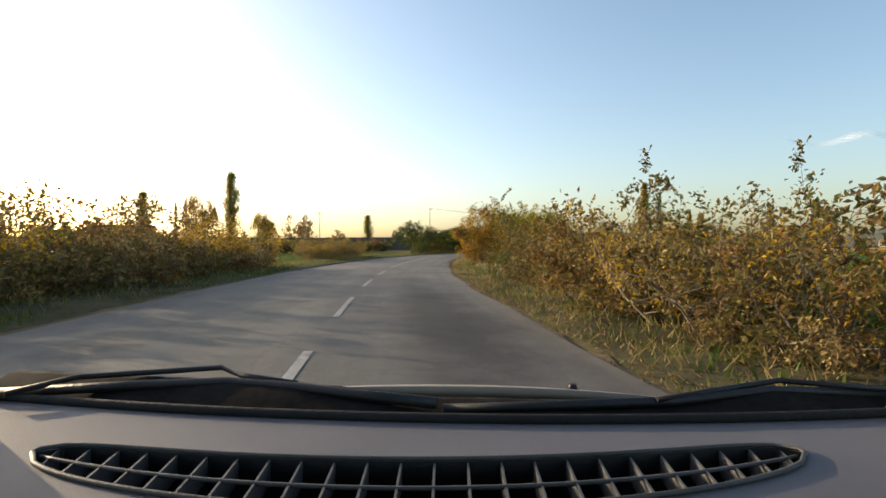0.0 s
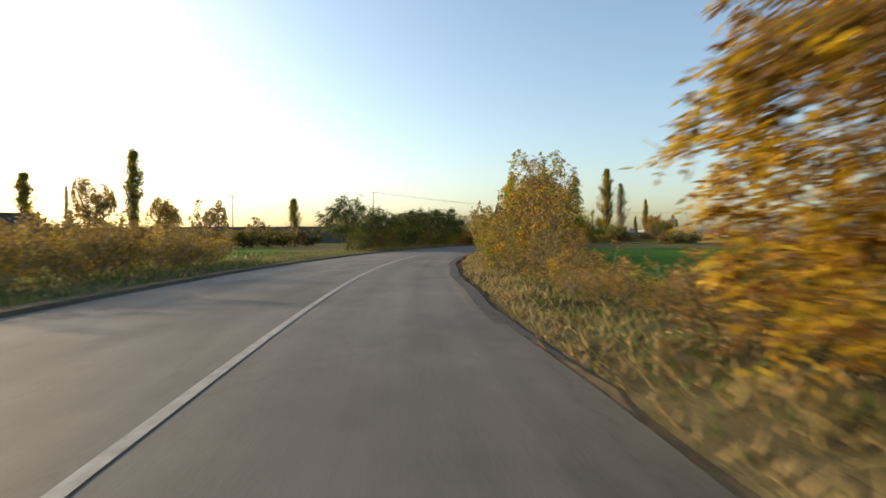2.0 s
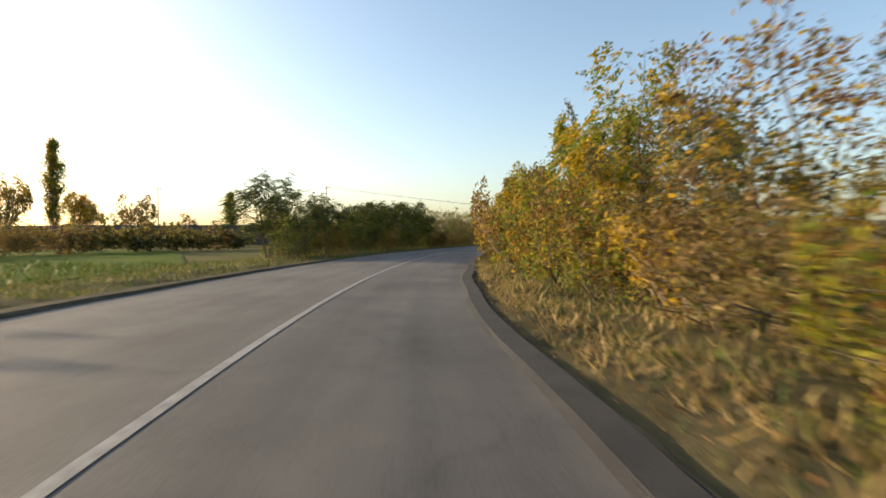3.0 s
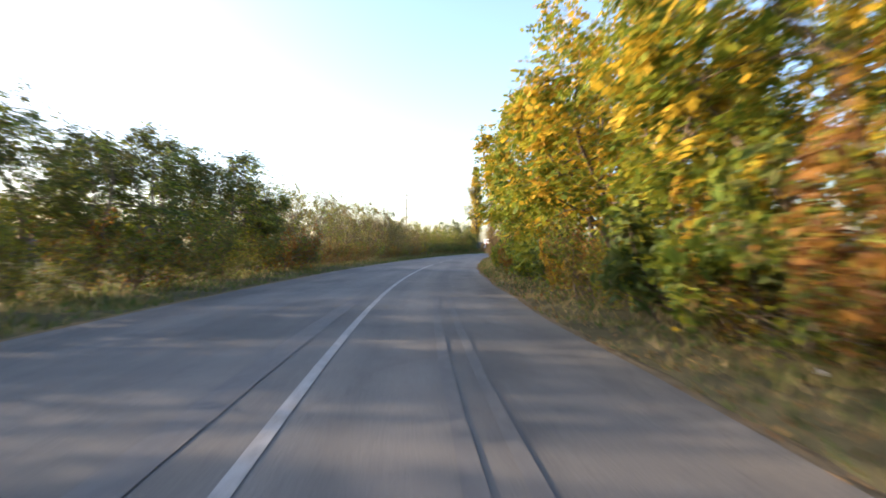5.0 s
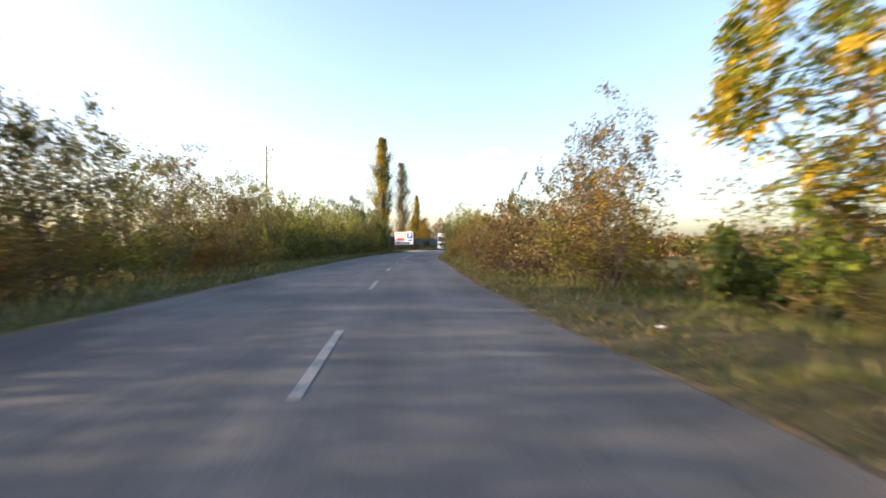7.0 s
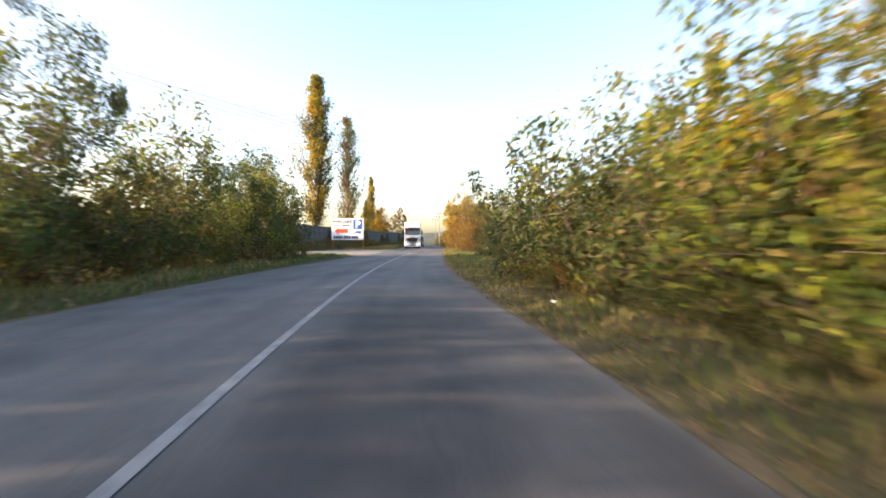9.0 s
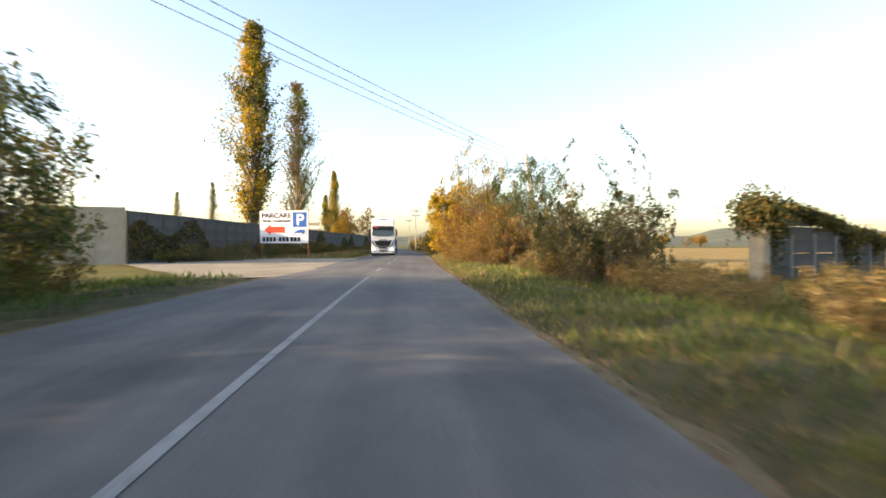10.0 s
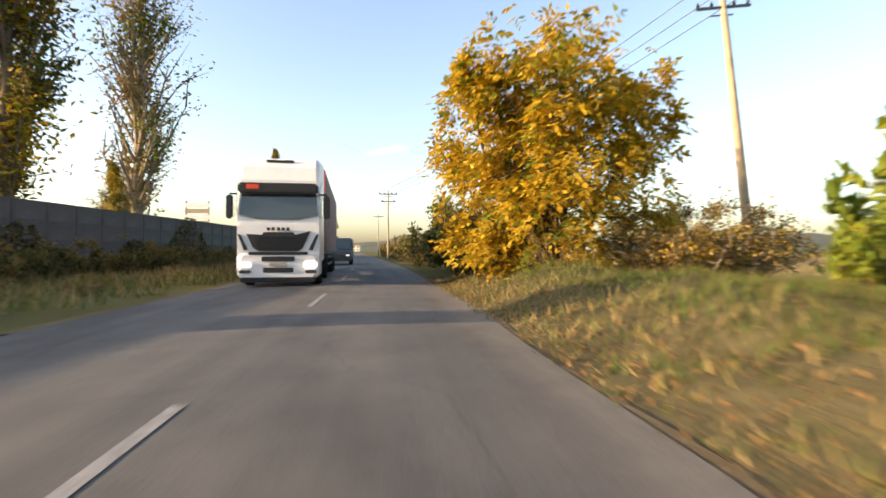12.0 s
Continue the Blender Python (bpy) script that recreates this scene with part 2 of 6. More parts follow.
# stained grey concrete; shade on the side away from the sun darkens its tone
YARD_WALL = surface("stained_shaded_concrete", (0.05, 0.05, 0.047), (0.125, 0.122, 0.112), 0.5, 0.95, 20, 0.4, spec=0.1)
DARK_EARTH = surface("dark_earth", (0.07, 0.058, 0.04), (0.14, 0.115, 0.075), 3, 0.95, 40, 0.7, spec=0.05)
PALE_CONCRETE = surface("pale_concrete", (0.24, 0.215, 0.165), (0.37, 0.335, 0.26), 1.2, 0.9, 30, 0.3)
HILL = surface("wooded_hill", (0.07, 0.085, 0.075), (0.15, 0.15, 0.11), 0.006, 0.95, 0.05, 0.2, spec=0.03)
PLASTER = surface("pale_plaster", (0.55, 0.5, 0.42), (0.7, 0.66, 0.58), 0.8, 0.9, 20, 0.2)
ROOF = surface("roof_sheet", (0.16, 0.1, 0.07), (0.26, 0.18, 0.13), 1.5, 0.7, 20, 0.2)
DARKWIN = surface("dark_window", (0.03, 0.035, 0.04), (0.06, 0.065, 0.07), 3, 0.15, 20, 0.0)
STEEL_ORANGE = surface("rusty_orange_post", (0.34, 0.1, 0.03), (0.5, 0.17, 0.05), 5, 0.6, 60, 0.2)
WOODPOLE = surface("pole_concrete", (0.22, 0.18, 0.12), (0.4, 0.33, 0.23), 2, 0.9, 30, 0.3)
METAL_DARK = surface("dark_metal", (0.05, 0.05, 0.05), (0.1, 0.1, 0.1), 6, 0.5, 60, 0.1, 0.6)
WIRE = surface("wire", (0.08, 0.08, 0.085), (0.13, 0.13, 0.135), 6, 0.5, 60, 0.0, 0.5)
PAINT_WHITE = surface("white_lacquer", (0.68, 0.67, 0.65), (0.78, 0.77, 0.75), 2, 0.3, 40, 0.02)
PAINT_BOARD = surface("white_board", (0.66, 0.66, 0.66), (0.8, 0.8, 0.8), 2, 0.85, 40, 0.03, spec=0.06)
PAINT_BLUE = surface("blue_film", (0.03, 0.09, 0.3), (0.04, 0.12, 0.38), 3, 0.85, 40, 0.02, spec=0.06)
PAINT_RED = surface("red_film", (0.6, 0.06, 0.035), (0.75, 0.09, 0.05), 3, 0.85, 40, 0.02, spec=0.06)
PAINT_INK = surface("dark_lettering", (0.03, 0.03, 0.035), (0.06, 0.06, 0.065), 3, 0.85, 40, 0.02, spec=0.06)
BLACK_PLASTIC = surface("black_plastic", (0.008, 0.008, 0.009), (0.02, 0.02, 0.021), 5, 0.5, 90, 0.1)
RUBBER = surface("rubber", (0.007, 0.007, 0.007), (0.016, 0.016, 0.016), 5, 0.8, 60, 0.2)
TARP = surface("brown_tarpaulin", (0.15, 0.075, 0.065), (0.22, 0.11, 0.095), 1.0, 0.6, 20, 0.2)
TARP_RED = surface("red_tarpaulin", (0.55, 0.06, 0.03), (0.68, 0.09, 0.04), 1.0, 0.6, 20, 0.1)
DASH = surface("grey_dash_plastic", (0.1, 0.096, 0.104), (0.128, 0.123, 0.132), 3, 0.65, 260, 0.1)
VENTMAT = surface("vent_plastic", (0.045, 0.045, 0.046), (0.08, 0.08, 0.081), 6, 0.6, 200, 0.1)
BONNET = surface("beige_car_paint", (0.22, 0.18, 0.13), (0.27, 0.22, 0.16), 2, 0.35, 60, 0.02)
COWL = surface("dusty_black_plastic", (0.006, 0.006, 0.006), (0.02, 0.018, 0.016), 12, 0.9, 60, 0.05, spec=0.05)
CLOTH_WHITE = surface("litter_plastic", (0.6, 0.6, 0.58), (0.8, 0.8, 0.78), 9, 0.5, 60, 0.2)


def glass_material(name, col, rough=0.05):
    m, n, l, b = material(name)
    b.inputs["Base Color"].default_value = (*col, 1)
    b.inputs["Roughness"].default_value = rough
    b.inputs["Specular IOR Level"].default_value = 0.6
    b.inputs["Coat Weight"].default_value = 0.6
    return m


WINDSCREEN = glass_material("windscreen_glass", (0.05, 0.065, 0.06))
LAMP_GLASS, _n, _l, _b = material("headlamp_glass")
_b.inputs["Base Color"].default_value = (0.8, 0.82, 0.8, 1)
_b.inputs["Roughness"].default_value = 0.08
_b.inputs["Emission Color"].default_value = (1, 0.97, 0.9, 1)
_b.inputs["Emission Strength"].default_value = 0.3

# ---------------------------------------------------------------- the road's line
# station along the centre line, x, y
CENTRE = [(-100, 29.0, -95.6), (-40, 11.1, -38.5), (0, -0.91, -0.29), (16, -5.64, 15.0), (32, -9.2, 30.59), (48, -11.42, 46.42), (64, -11.78, 62.41),
          (80, -10.6, 78.36), (96, -8.08, 94.16), (112, -4.42, 109.73), (128, 0.0, 125.11), (144, 4.9, 140.34), (160, 10.22, 155.43),
          (176, 15.79, 170.42), (192, 21.89, 185.22), (208, 28.69, 199.7), (224, 35.89, 213.98), (242, 44.2, 230.0), (260, 52.4, 246.1),
          (290, 65.2, 273.2), (340, 85.8, 318.8), (420, 118.0, 392.0), (520, 158.0, 483.6)]
CS = np.array([p[0] for p in CENTRE], float)


def natural_spline(vals):
    h, n = np.diff(CS), len(CS)
    m, r = np.eye(n), np.zeros(n)
    for i in range(1, n - 1):
        m[i, i - 1:i + 2] = h[i - 1], 2 * (h[i - 1] + h[i]), h[i]
        r[i] = 6 * ((vals[i + 1] - vals[i]) / h[i] - (vals[i] - vals[i - 1]) / h[i - 1])
    k = np.linalg.solve(m, r)

    def value(s):
        s = np.asarray(s, float)
        i = np.clip(np.searchsorted(CS, s) - 1, 0, n - 2)
        a_, b_ = CS[i + 1] - s, s - CS[i]
        return (k[i] * a_ ** 3 + k[i + 1] * b_ ** 3) / (6 * h[i]) + (vals[i] / h[i] - k[i] * h[i] / 6) * a_ + (vals[i + 1] / h[i] - k[i + 1] * h[i] / 6) * b_
    return value


centre_x = natural_spline(np.array([p[1] for p in CENTRE], float))
centre_y = natural_spline(np.array([p[2] for p in CENTRE], float))


def at(s, lat):
    """The place lat metres right of the centre line at station s."""
    s = np.asarray(s, float)
    dx, dy = centre_x(s + 0.05) - centre_x(s - 0.05), centre_y(s + 0.05) - centre_y(s - 0.05)
    n = np.hypot(dx, dy)
    return np.stack([centre_x(s) + lat * dy / n, centre_y(s) - lat * dx / n], -1)


def beside(x, y):
    """How far right of the centre line a place lies, roughly."""
    ss = np.linspace(-99, 519, 310)
    px, py = centre_x(ss), centre_y(ss)
    d = (np.asarray(x)[..., None] - px) ** 2 + (np.asarray(y)[..., None] - py) ** 2
    return np.sqrt(d.min(-1))


def left_edge(y):
    return np.interp(y, [-100, 0, 22, 196, 212, 600], [-3.6, -3.75, -4.05, -4.0, -3.5, -3.4])


def right_edge(y):
    return np.interp(y, [-100, 26, 38, 56, 70, 240, 255, 600], [3.02, 3.02, 2.8, 2.8, 3.05, 3.02, 3.3, 3.4]) + 0.05 * np.sin(np.asarray(y) * 0.21) + 0.04 * np.sin(np.asarray(y) * 0.83)


def strip(name, y0, y1, cols, zs, mat_, step=1.2, wob=0.0, inner=None):
    """A band along the road. cols: the sideways places of its edges (numbers or functions of y); zs: their heights."""
    ys = np.linspace(y0, y1, max(2, int((y1 - y0) / step) + 1))
    rows = []
    for c, z in zip(cols, zs):
        lat = (c(ys) if callable(c) else np.full(len(ys), float(c))) + (RNG.normal(0, wob, len(ys)) if wob and c is not inner else 0)
        xy = at(ys, lat)
        rows.append(np.column_stack([xy, z(ys) if callable(z) else np.full(len(ys), z)]))
    k, n = len(rows), len(ys)
    v = np.stack(rows, 1).reshape(-1, 3)
    f = [(i * k + j, i * k + j + 1, (i + 1) * k + j + 1, (i + 1) * k + j) for i in range(n - 1) for j in range(k - 1)]
    ob = mesh_ob(name, v, f, mat_, smooth=False)
    uv = ob.data.uv_layers.new(name="metres")
    lats = np.stack([(c(ys) if callable(c) else np.full(n, float(c))) for c in cols], 1).reshape(-1)
    along = np.repeat(ys, k)
    vi = np.empty(len(ob.data.loops), int)
    ob.data.loops.foreach_get("vertex_index", vi)
    uv.data.foreach_set("uv", np.column_stack([lats[vi], along[vi]]).astype(np.float32).ravel())
    return ob


# ---------------------------------------------------------------- ground, road, fields
def ground_sheet():
    g = np.concatenate([[-4500, -2500, -1200, -600, -350], np.arange(-250, 560, 6.0), [650, 900, 1500, 2500, 4500]])
    gx = np.concatenate([[-4500, -2500, -1200, -700, -450, -320], np.arange(-230, 330, 6.0), [450, 700, 1200, 2500, 4500]])
    X, Y = np.meshgrid(gx, g, indexing="ij")
    d = beside(X, Y)
    away = np.clip((np.abs(d) - 9) / 40, 0, 1)
    Z = -0.10 + away * 0.2 * (np.sin(X * 0.05) * np.cos(Y * 0.043) + 0.4 * np.sin(X * 0.21 + Y * 0.17) - 1.4)
    v = np.stack([X, Y, Z], -1).reshape(-1, 3)
    n = len(g)
    f = [(i * n + j, (i + 1) * n + j, (i + 1) * n + j + 1, i * n + j + 1) for i in range(len(gx) - 1) for j in range(n - 1)]
    tagged(mesh_ob("ground", v, f, GROUND, smooth=True), "rough autumn grassland with dry patches", "ground", kind="structure")


ground_sheet()
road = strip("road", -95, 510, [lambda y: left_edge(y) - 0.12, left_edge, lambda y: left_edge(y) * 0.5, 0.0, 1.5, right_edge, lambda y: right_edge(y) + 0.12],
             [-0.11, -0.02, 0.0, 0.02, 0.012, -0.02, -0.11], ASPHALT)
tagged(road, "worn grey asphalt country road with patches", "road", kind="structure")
tagged(strip("shoulder", -95, 510, [lambda y: right_edge(y) - 0.1, lambda y: right_edge(y) + 0.1, lambda y: right_edge(y) + 0.3],
             [-0.026, -0.034, -0.08], SHOULDER, 0.6, 0.05), "sandy road shoulder strewn with leaves", "road shoulder", kind="structure")
tagged(strip("shoulder", -95, 221, [lambda y: left_edge(y) - 0.6, lambda y: left_edge(y) - 0.3, lambda y: left_edge(y) + 0.06],
             [-0.1, -0.045, -0.026], EARTH, 0.6, 0.04), "earthen road shoulder with dry grass", "road shoulder", kind="structure")
tagged(strip("shoulder", 250, 510, [lambda y: left_edge(y) - 0.6, lambda y: left_edge(y) - 0.3, lambda y: left_edge(y) + 0.06],
             [-0.1, -0.045, -0.026], EARTH, 0.6, 0.04), "earthen road shoulder with dry grass", "road shoulder", kind="structure")
tagged(strip("kerb_lip", 31, 66, [lambda y: right_edge(y) - 0.22, lambda y: right_edge(y) - 0.15, lambda y: right_edge(y) + 0.12, lambda y: right_edge(y) + 0.2],
             [lambda y: -0.07 + 0.058 * np.clip((y - 31) / 7, 0, 1), lambda y: -0.06 + 0.072 * np.clip((y - 31) / 7, 0, 1), lambda y: -0.06 + 0.064 * np.clip((y - 31) / 7, 0, 1), -0.06], DARK_TAR, wob=0.012), "raised dark tar lip along the road's edge", "kerb", kind="structure")
tagged(strip("kerb_lip", 18, 70, [lambda y: left_edge(y) - 0.45, lambda y: left_edge(y) - 0.35, lambda y: left_edge(y) - 0.05, lambda y: left_edge(y)],
             [-0.1, lambda y: -0.06 + 0.12 * np.clip((y - 18) / 10, 0, 1), lambda y: -0.05 + 0.1 * np.clip((y - 18) / 10, 0, 1), -0.03], DARK_EARTH, wob=0.02), "raised dark earth lip along the road's edge", "kerb", kind="structure")
tagged(strip("gravel_yard", 220.5, 248.5, [lambda y: -5.6 - 17 * np.clip((y - 220) / 24, 0.0, 1), lambda y: -4.2 - 5 * np.clip((y - 220) / 12, 0, 1), lambda y: left_edge(y) + 0.3],
             [-0.05, -0.03, -0.01], GRAVEL, wob=0.14), "pale gravel yard entrance beside the road", "gravel yard", kind="structure")


def poly_sheet(name, corners, z, mat_, label, category):
    bm = bmesh.new()
    top = [bm.verts.new((*c, z)) for c in corners]
    low = [bm.verts.new((*c, z - 0.5)) for c in corners]
    bm.faces.new(top)
    for i in range(len(top)):
        bm.faces.new((low[i], low[(i + 1) % len(top)], top[(i + 1) % len(top)], top[i]))
    bmesh.ops.recalc_face_normals(bm, faces=bm.faces)
    ob = part(name, bm, mat_, None)
    tagged(ob, label, category, kind="structure")
    return ob


poly_sheet("crop_field", [at(-14, 9.0).tolist(), (110, -60), (180, 40), (130, 110), at(88, 11).tolist(), at(62, 9).tolist(), at(42, 8.0).tolist(), at(20, 7.0).tolist()],
           -0.05, FIELD, "bright green field of young winter crop", "field")
poly_sheet("meadow", [at(16, -8.0).tolist(), at(36, -8.5).tolist(), at(66, -9.5).tolist(), (-36, 92), (-70, 90), (-80, 40), (-60, 0), (-30, 8)],
           -0.05, MEADOW, "yellowish green meadow behind the verge", "meadow")
poly_sheet("stubble_field", [at(205, 14).tolist(), at(262, 16).tolist(), (170, 350), (390, 310), (300, 130), (110, 120)], -0.04, STUBBLE,
           "golden stubble field behind the bushes", "field")


def verge_z(s, lat):
    """Height of the uneven verge beside the road; it swells into a bank by the big walnut tree."""
    s, lat = np.asarray(s, float), np.asarray(lat, float)
    a_ = np.abs(lat)
    o = a_ - np.where(lat > 0, right_edge(s), -left_edge(s))
    rough_ = 0.045 * np.sin(1.9 * s + 1.4 * a_) + 0.04 * np.sin(0.83 * s - 1.7 * a_ + 1) + 0.03 * np.sin(3.1 * s + 2.3 * a_ + 2) + 0.025 * np.sin(4.7 * s - 3.9 * a_)
    z = -0.055 + np.clip((o - 0.1) / 0.8, 0, 1) * np.clip((3.9 - o) / 0.8, 0, 1) * (0.04 + rough_) - 0.045 * np.clip((o - 3.1) / 0.8, 0, 1) + 0.035 * np.clip(-o / 0.1, 0, 1)
    rise = np.interp(a_, [3.5, 4.2, 5.6, 6.6, 9.0, 12.0], [0, 0.1, 0.5, 0.62, 0.5, 0]) * np.interp(s, [238, 247, 257, 264], [0, 1, 1, 0])
    return z + np.where(lat > 0, rise * (1 + 1.6 * rough_), 0)


def verge_sheet(s0, s1, offsets, side, label):
    """A strip of rough ground along one side; offsets are metres out from the road's edge."""
    ss = np.arange(s0, s1, 0.5)
    S, O = np.meshgrid(ss, np.array(offsets, float), indexing="ij")
    lat = right_edge(S) + O if side > 0 else left_edge(S) - O
    xy = at(S.ravel(), lat.ravel())
    z = verge_z(S, lat)
    z[:, 0] -= 0.04
    z[:, -1] -= 0.07
    k = len(offsets)
    f = [(i * k + j, i * k + j + 1, (i + 1) * k + j + 1, (i + 1) * k + j)[::side] for i in range(len(ss) - 1) for j in range(k - 1)]
    tagged(mesh_ob("verge", np.column_stack([xy, z.ravel()]), f, VERGE, smooth=True), label, "verge", kind="structure")


verge_sheet(-30, 240, [0.04, 0.16, 0.4, 0.8, 1.2, 1.7, 2.2, 2.8, 3.4, 3.9], 1, "uneven leaf-strewn roadside verge")
verge_sheet(239.5, 265, [0.04, 0.16, 0.4, 0.8, 1.2, 1.7, 2.2, 2.8, 3.4, 4.2, 5.2, 6.4, 7.6, 8.8], 1, "dry grassy bank swelling beside the road")
verge_sheet(-30, 220, [0.04, 0.16, 0.4, 0.8, 1.2, 1.7, 2.2, 2.8], -1, "uneven grassy roadside verge")


# centre line
def paint_dash(y0, y1, w=0.1, lat=0.07):
    ys = np.linspace(y0, y1, max(2, int((y1 - y0) / 1.5) + 1))
    a_, b_ = at(ys, lat - w / 2), at(ys, lat + w / 2)
    v = np.concatenate([np.column_stack([a_, np.full(len(ys), 0.026)]), np.column_stack([b_, np.full(len(ys), 0.026)])])
    n = len(ys)
    ob = mesh_ob("road_marking", v, [(i, n + i, n + i + 1, i + 1) for i in range(n - 1)], LINE)
    return tagged(ob, "worn white road marking on the asphalt", "road marking", "centre line", "structure")


for s0 in (-27.3, -21.3, -15.3, -9.3, -3.3, 2.4, 8.1, 14.1, 19.9):
    paint_dash(s0, s0 + 3.1, lat=0.13)
paint_dash(26.4, 115.8)
for i in range(5):
    paint_dash(121.5 + i * 9.3, 124.5 + i * 9.3)
paint_dash(168.0, 220.0)
for i in range(24):
    paint_dash(223.7 + i * 9.6, 226.8 + i * 9.6)

# ---------------------------------------------------------------- plants
def leaf_mesh(name, pos, size, mat_, parent, rng, fold=0.25, slim=0.5, up=0.3):
    """Many small folded leaves, each a pair of triangles, round the given places."""
    n = len(pos)
    d = rng.normal(size=(n, 3))
    d[:, 2] -= 0.25
    d /= np.linalg.norm(d, axis=1)[:, None]
    q = rng.normal(size=(n, 3))
    q[:, 2] += up
    w = np.cross(d, q)
    w /= np.linalg.norm(w, axis=1)[:, None] + 1e-9
    nn = np.cross(w, d)
    L = size * rng.uniform(0.6, 1.35, n)[:, None]
    p0, p2 = pos - d * L * 0.5, pos + d * L * 0.5
    mid = pos - d * L * 0.06 + nn * L * fold * 0.5
    p1, p3 = mid + w * L * slim * 0.5, mid - w * L * slim * 0.5
    v = np.stack([p0, p1, p2, p3], 1).reshape(-1, 3)
    i = np.arange(n)[:, None] * 4
    f = np.concatenate([i + np.array([[0, 1, 2]]), i + np.array([[0, 2, 3]])])
    return mesh_ob(name, v, f, mat_, parent)


def frond_mesh(name, pos, size, mat_, parent, rng, pairs=3, slim=0.42):
    """Feathered leaves: paired leaflets along a drooping rachis, which starts at each of the given places."""
    n, k = len(pos), 2 * pairs + 1
    a_ = rng.uniform(0, math.tau, n)
    out = np.column_stack([np.cos(a_), np.sin(a_), np.zeros(n)]) * 0.6 + pos * np.array([1, 1, 0]) / (np.hypot(pos[:, 0], pos[:, 1])[:, None] + 0.3)
    out[:, 2] = rng.normal(-0.1, 0.35, n)
    d = out / np.linalg.norm(out, axis=1)[:, None]
    up = np.column_stack([rng.normal(0, 0.35, n), rng.normal(0, 0.35, n), np.ones(n)])
    w = np.cross(d, up)
    w /= np.linalg.norm(w, axis=1)[:, None]
    L = size * rng.uniform(0.7, 1.25, n)
    step = np.concatenate([np.repeat(np.arange(1, pairs + 1), 2), [pairs + 0.75]]) / (pairs + 0.5)
    side = np.array([1.0, -1.0] * pairs + [0.0])
    rach = (L * (pairs + 0.5) * 0.6)[:, None] * step[None, :]
    p0 = pos[:, None] + d[:, None] * rach[..., None]
    p0[..., 2] -= 0.25 * rach * step[None, :]
    ld = d[:, None] * np.where(side == 0, 1.0, 0.45)[None, :, None] + w[:, None] * side[None, :, None] + rng.normal(0, 0.16, (n, k, 3))
    ld[..., 2] -= 0.3
    ld /= np.linalg.norm(ld, axis=-1)[..., None]
    lw = np.cross(ld, up[:, None] + rng.normal(0, 0.3, (n, k, 3)))
    lw /= np.linalg.norm(lw, axis=-1)[..., None] + 1e-9
    LL = L[:, None, None] * rng.uniform(0.75, 1.2, (n, k, 1))
    m_ = p0 + ld * LL * 0.45
    v = np.stack([p0, m_ + lw * LL * slim * 0.5, p0 + ld * LL, m_ - lw * LL * slim * 0.5], 2).reshape(-1, 3)
    i = np.arange(n * k)[:, None] * 4
    return mesh_ob(name, v, np.concatenate([i + np.array([[0, 1, 2]]), i + np.array([[0, 2, 3]])]), mat_, parent)


def limb(p, d, length, rise, rng, n=5, wild=0.16):
    """A bent limb: points from p along d, rising or sagging."""
    pts = [np.array(p, float)]
    d = np.array(d, float)
    for i in range(n):
        d = d + rng.normal(0, wild, 3) + np.array([0, 0, rise / n])
        d /= np.linalg.norm(d)
        pts.append(pts[-1] + d * length / n)
    return pts


def rounded(p, height, radius, shape="tree"):
    """Bends long limbs back into a rounded crown."""
    q = (np.clip(p[:, 2] / height, 0, 1.05) - (0.45 if shape == "tree" else 0.3)) / (0.66 if shape == "tree" else 0.85)
    R = radius * (1.3 if shape == "tree" else 1.2) * np.sqrt(np.maximum(1 - q * q, 0.06))
    r = np.hypot(p[:, 0], p[:, 1]) + 1e-6
    k = np.where(r < 0.65 * R, 1.0, (0.65 * R + 0.35 * R * np.tanh((r - 0.65 * R) / (0.6 * R))) / r)
    drop = 0.24 * np.minimum(1.0, (r * k / (1.15 * radius)) ** 2) if shape == "tree" else 0.0
    return np.column_stack([p[:, 0] * k, p[:, 1] * k, p[:, 2] * (1 - drop)])


def squeeze(verts, height, radius, shape):
    p = rounded(np.array([v.co for v in verts]), height, radius, shape)
    for v, c in zip(verts, p):
        v.co = c


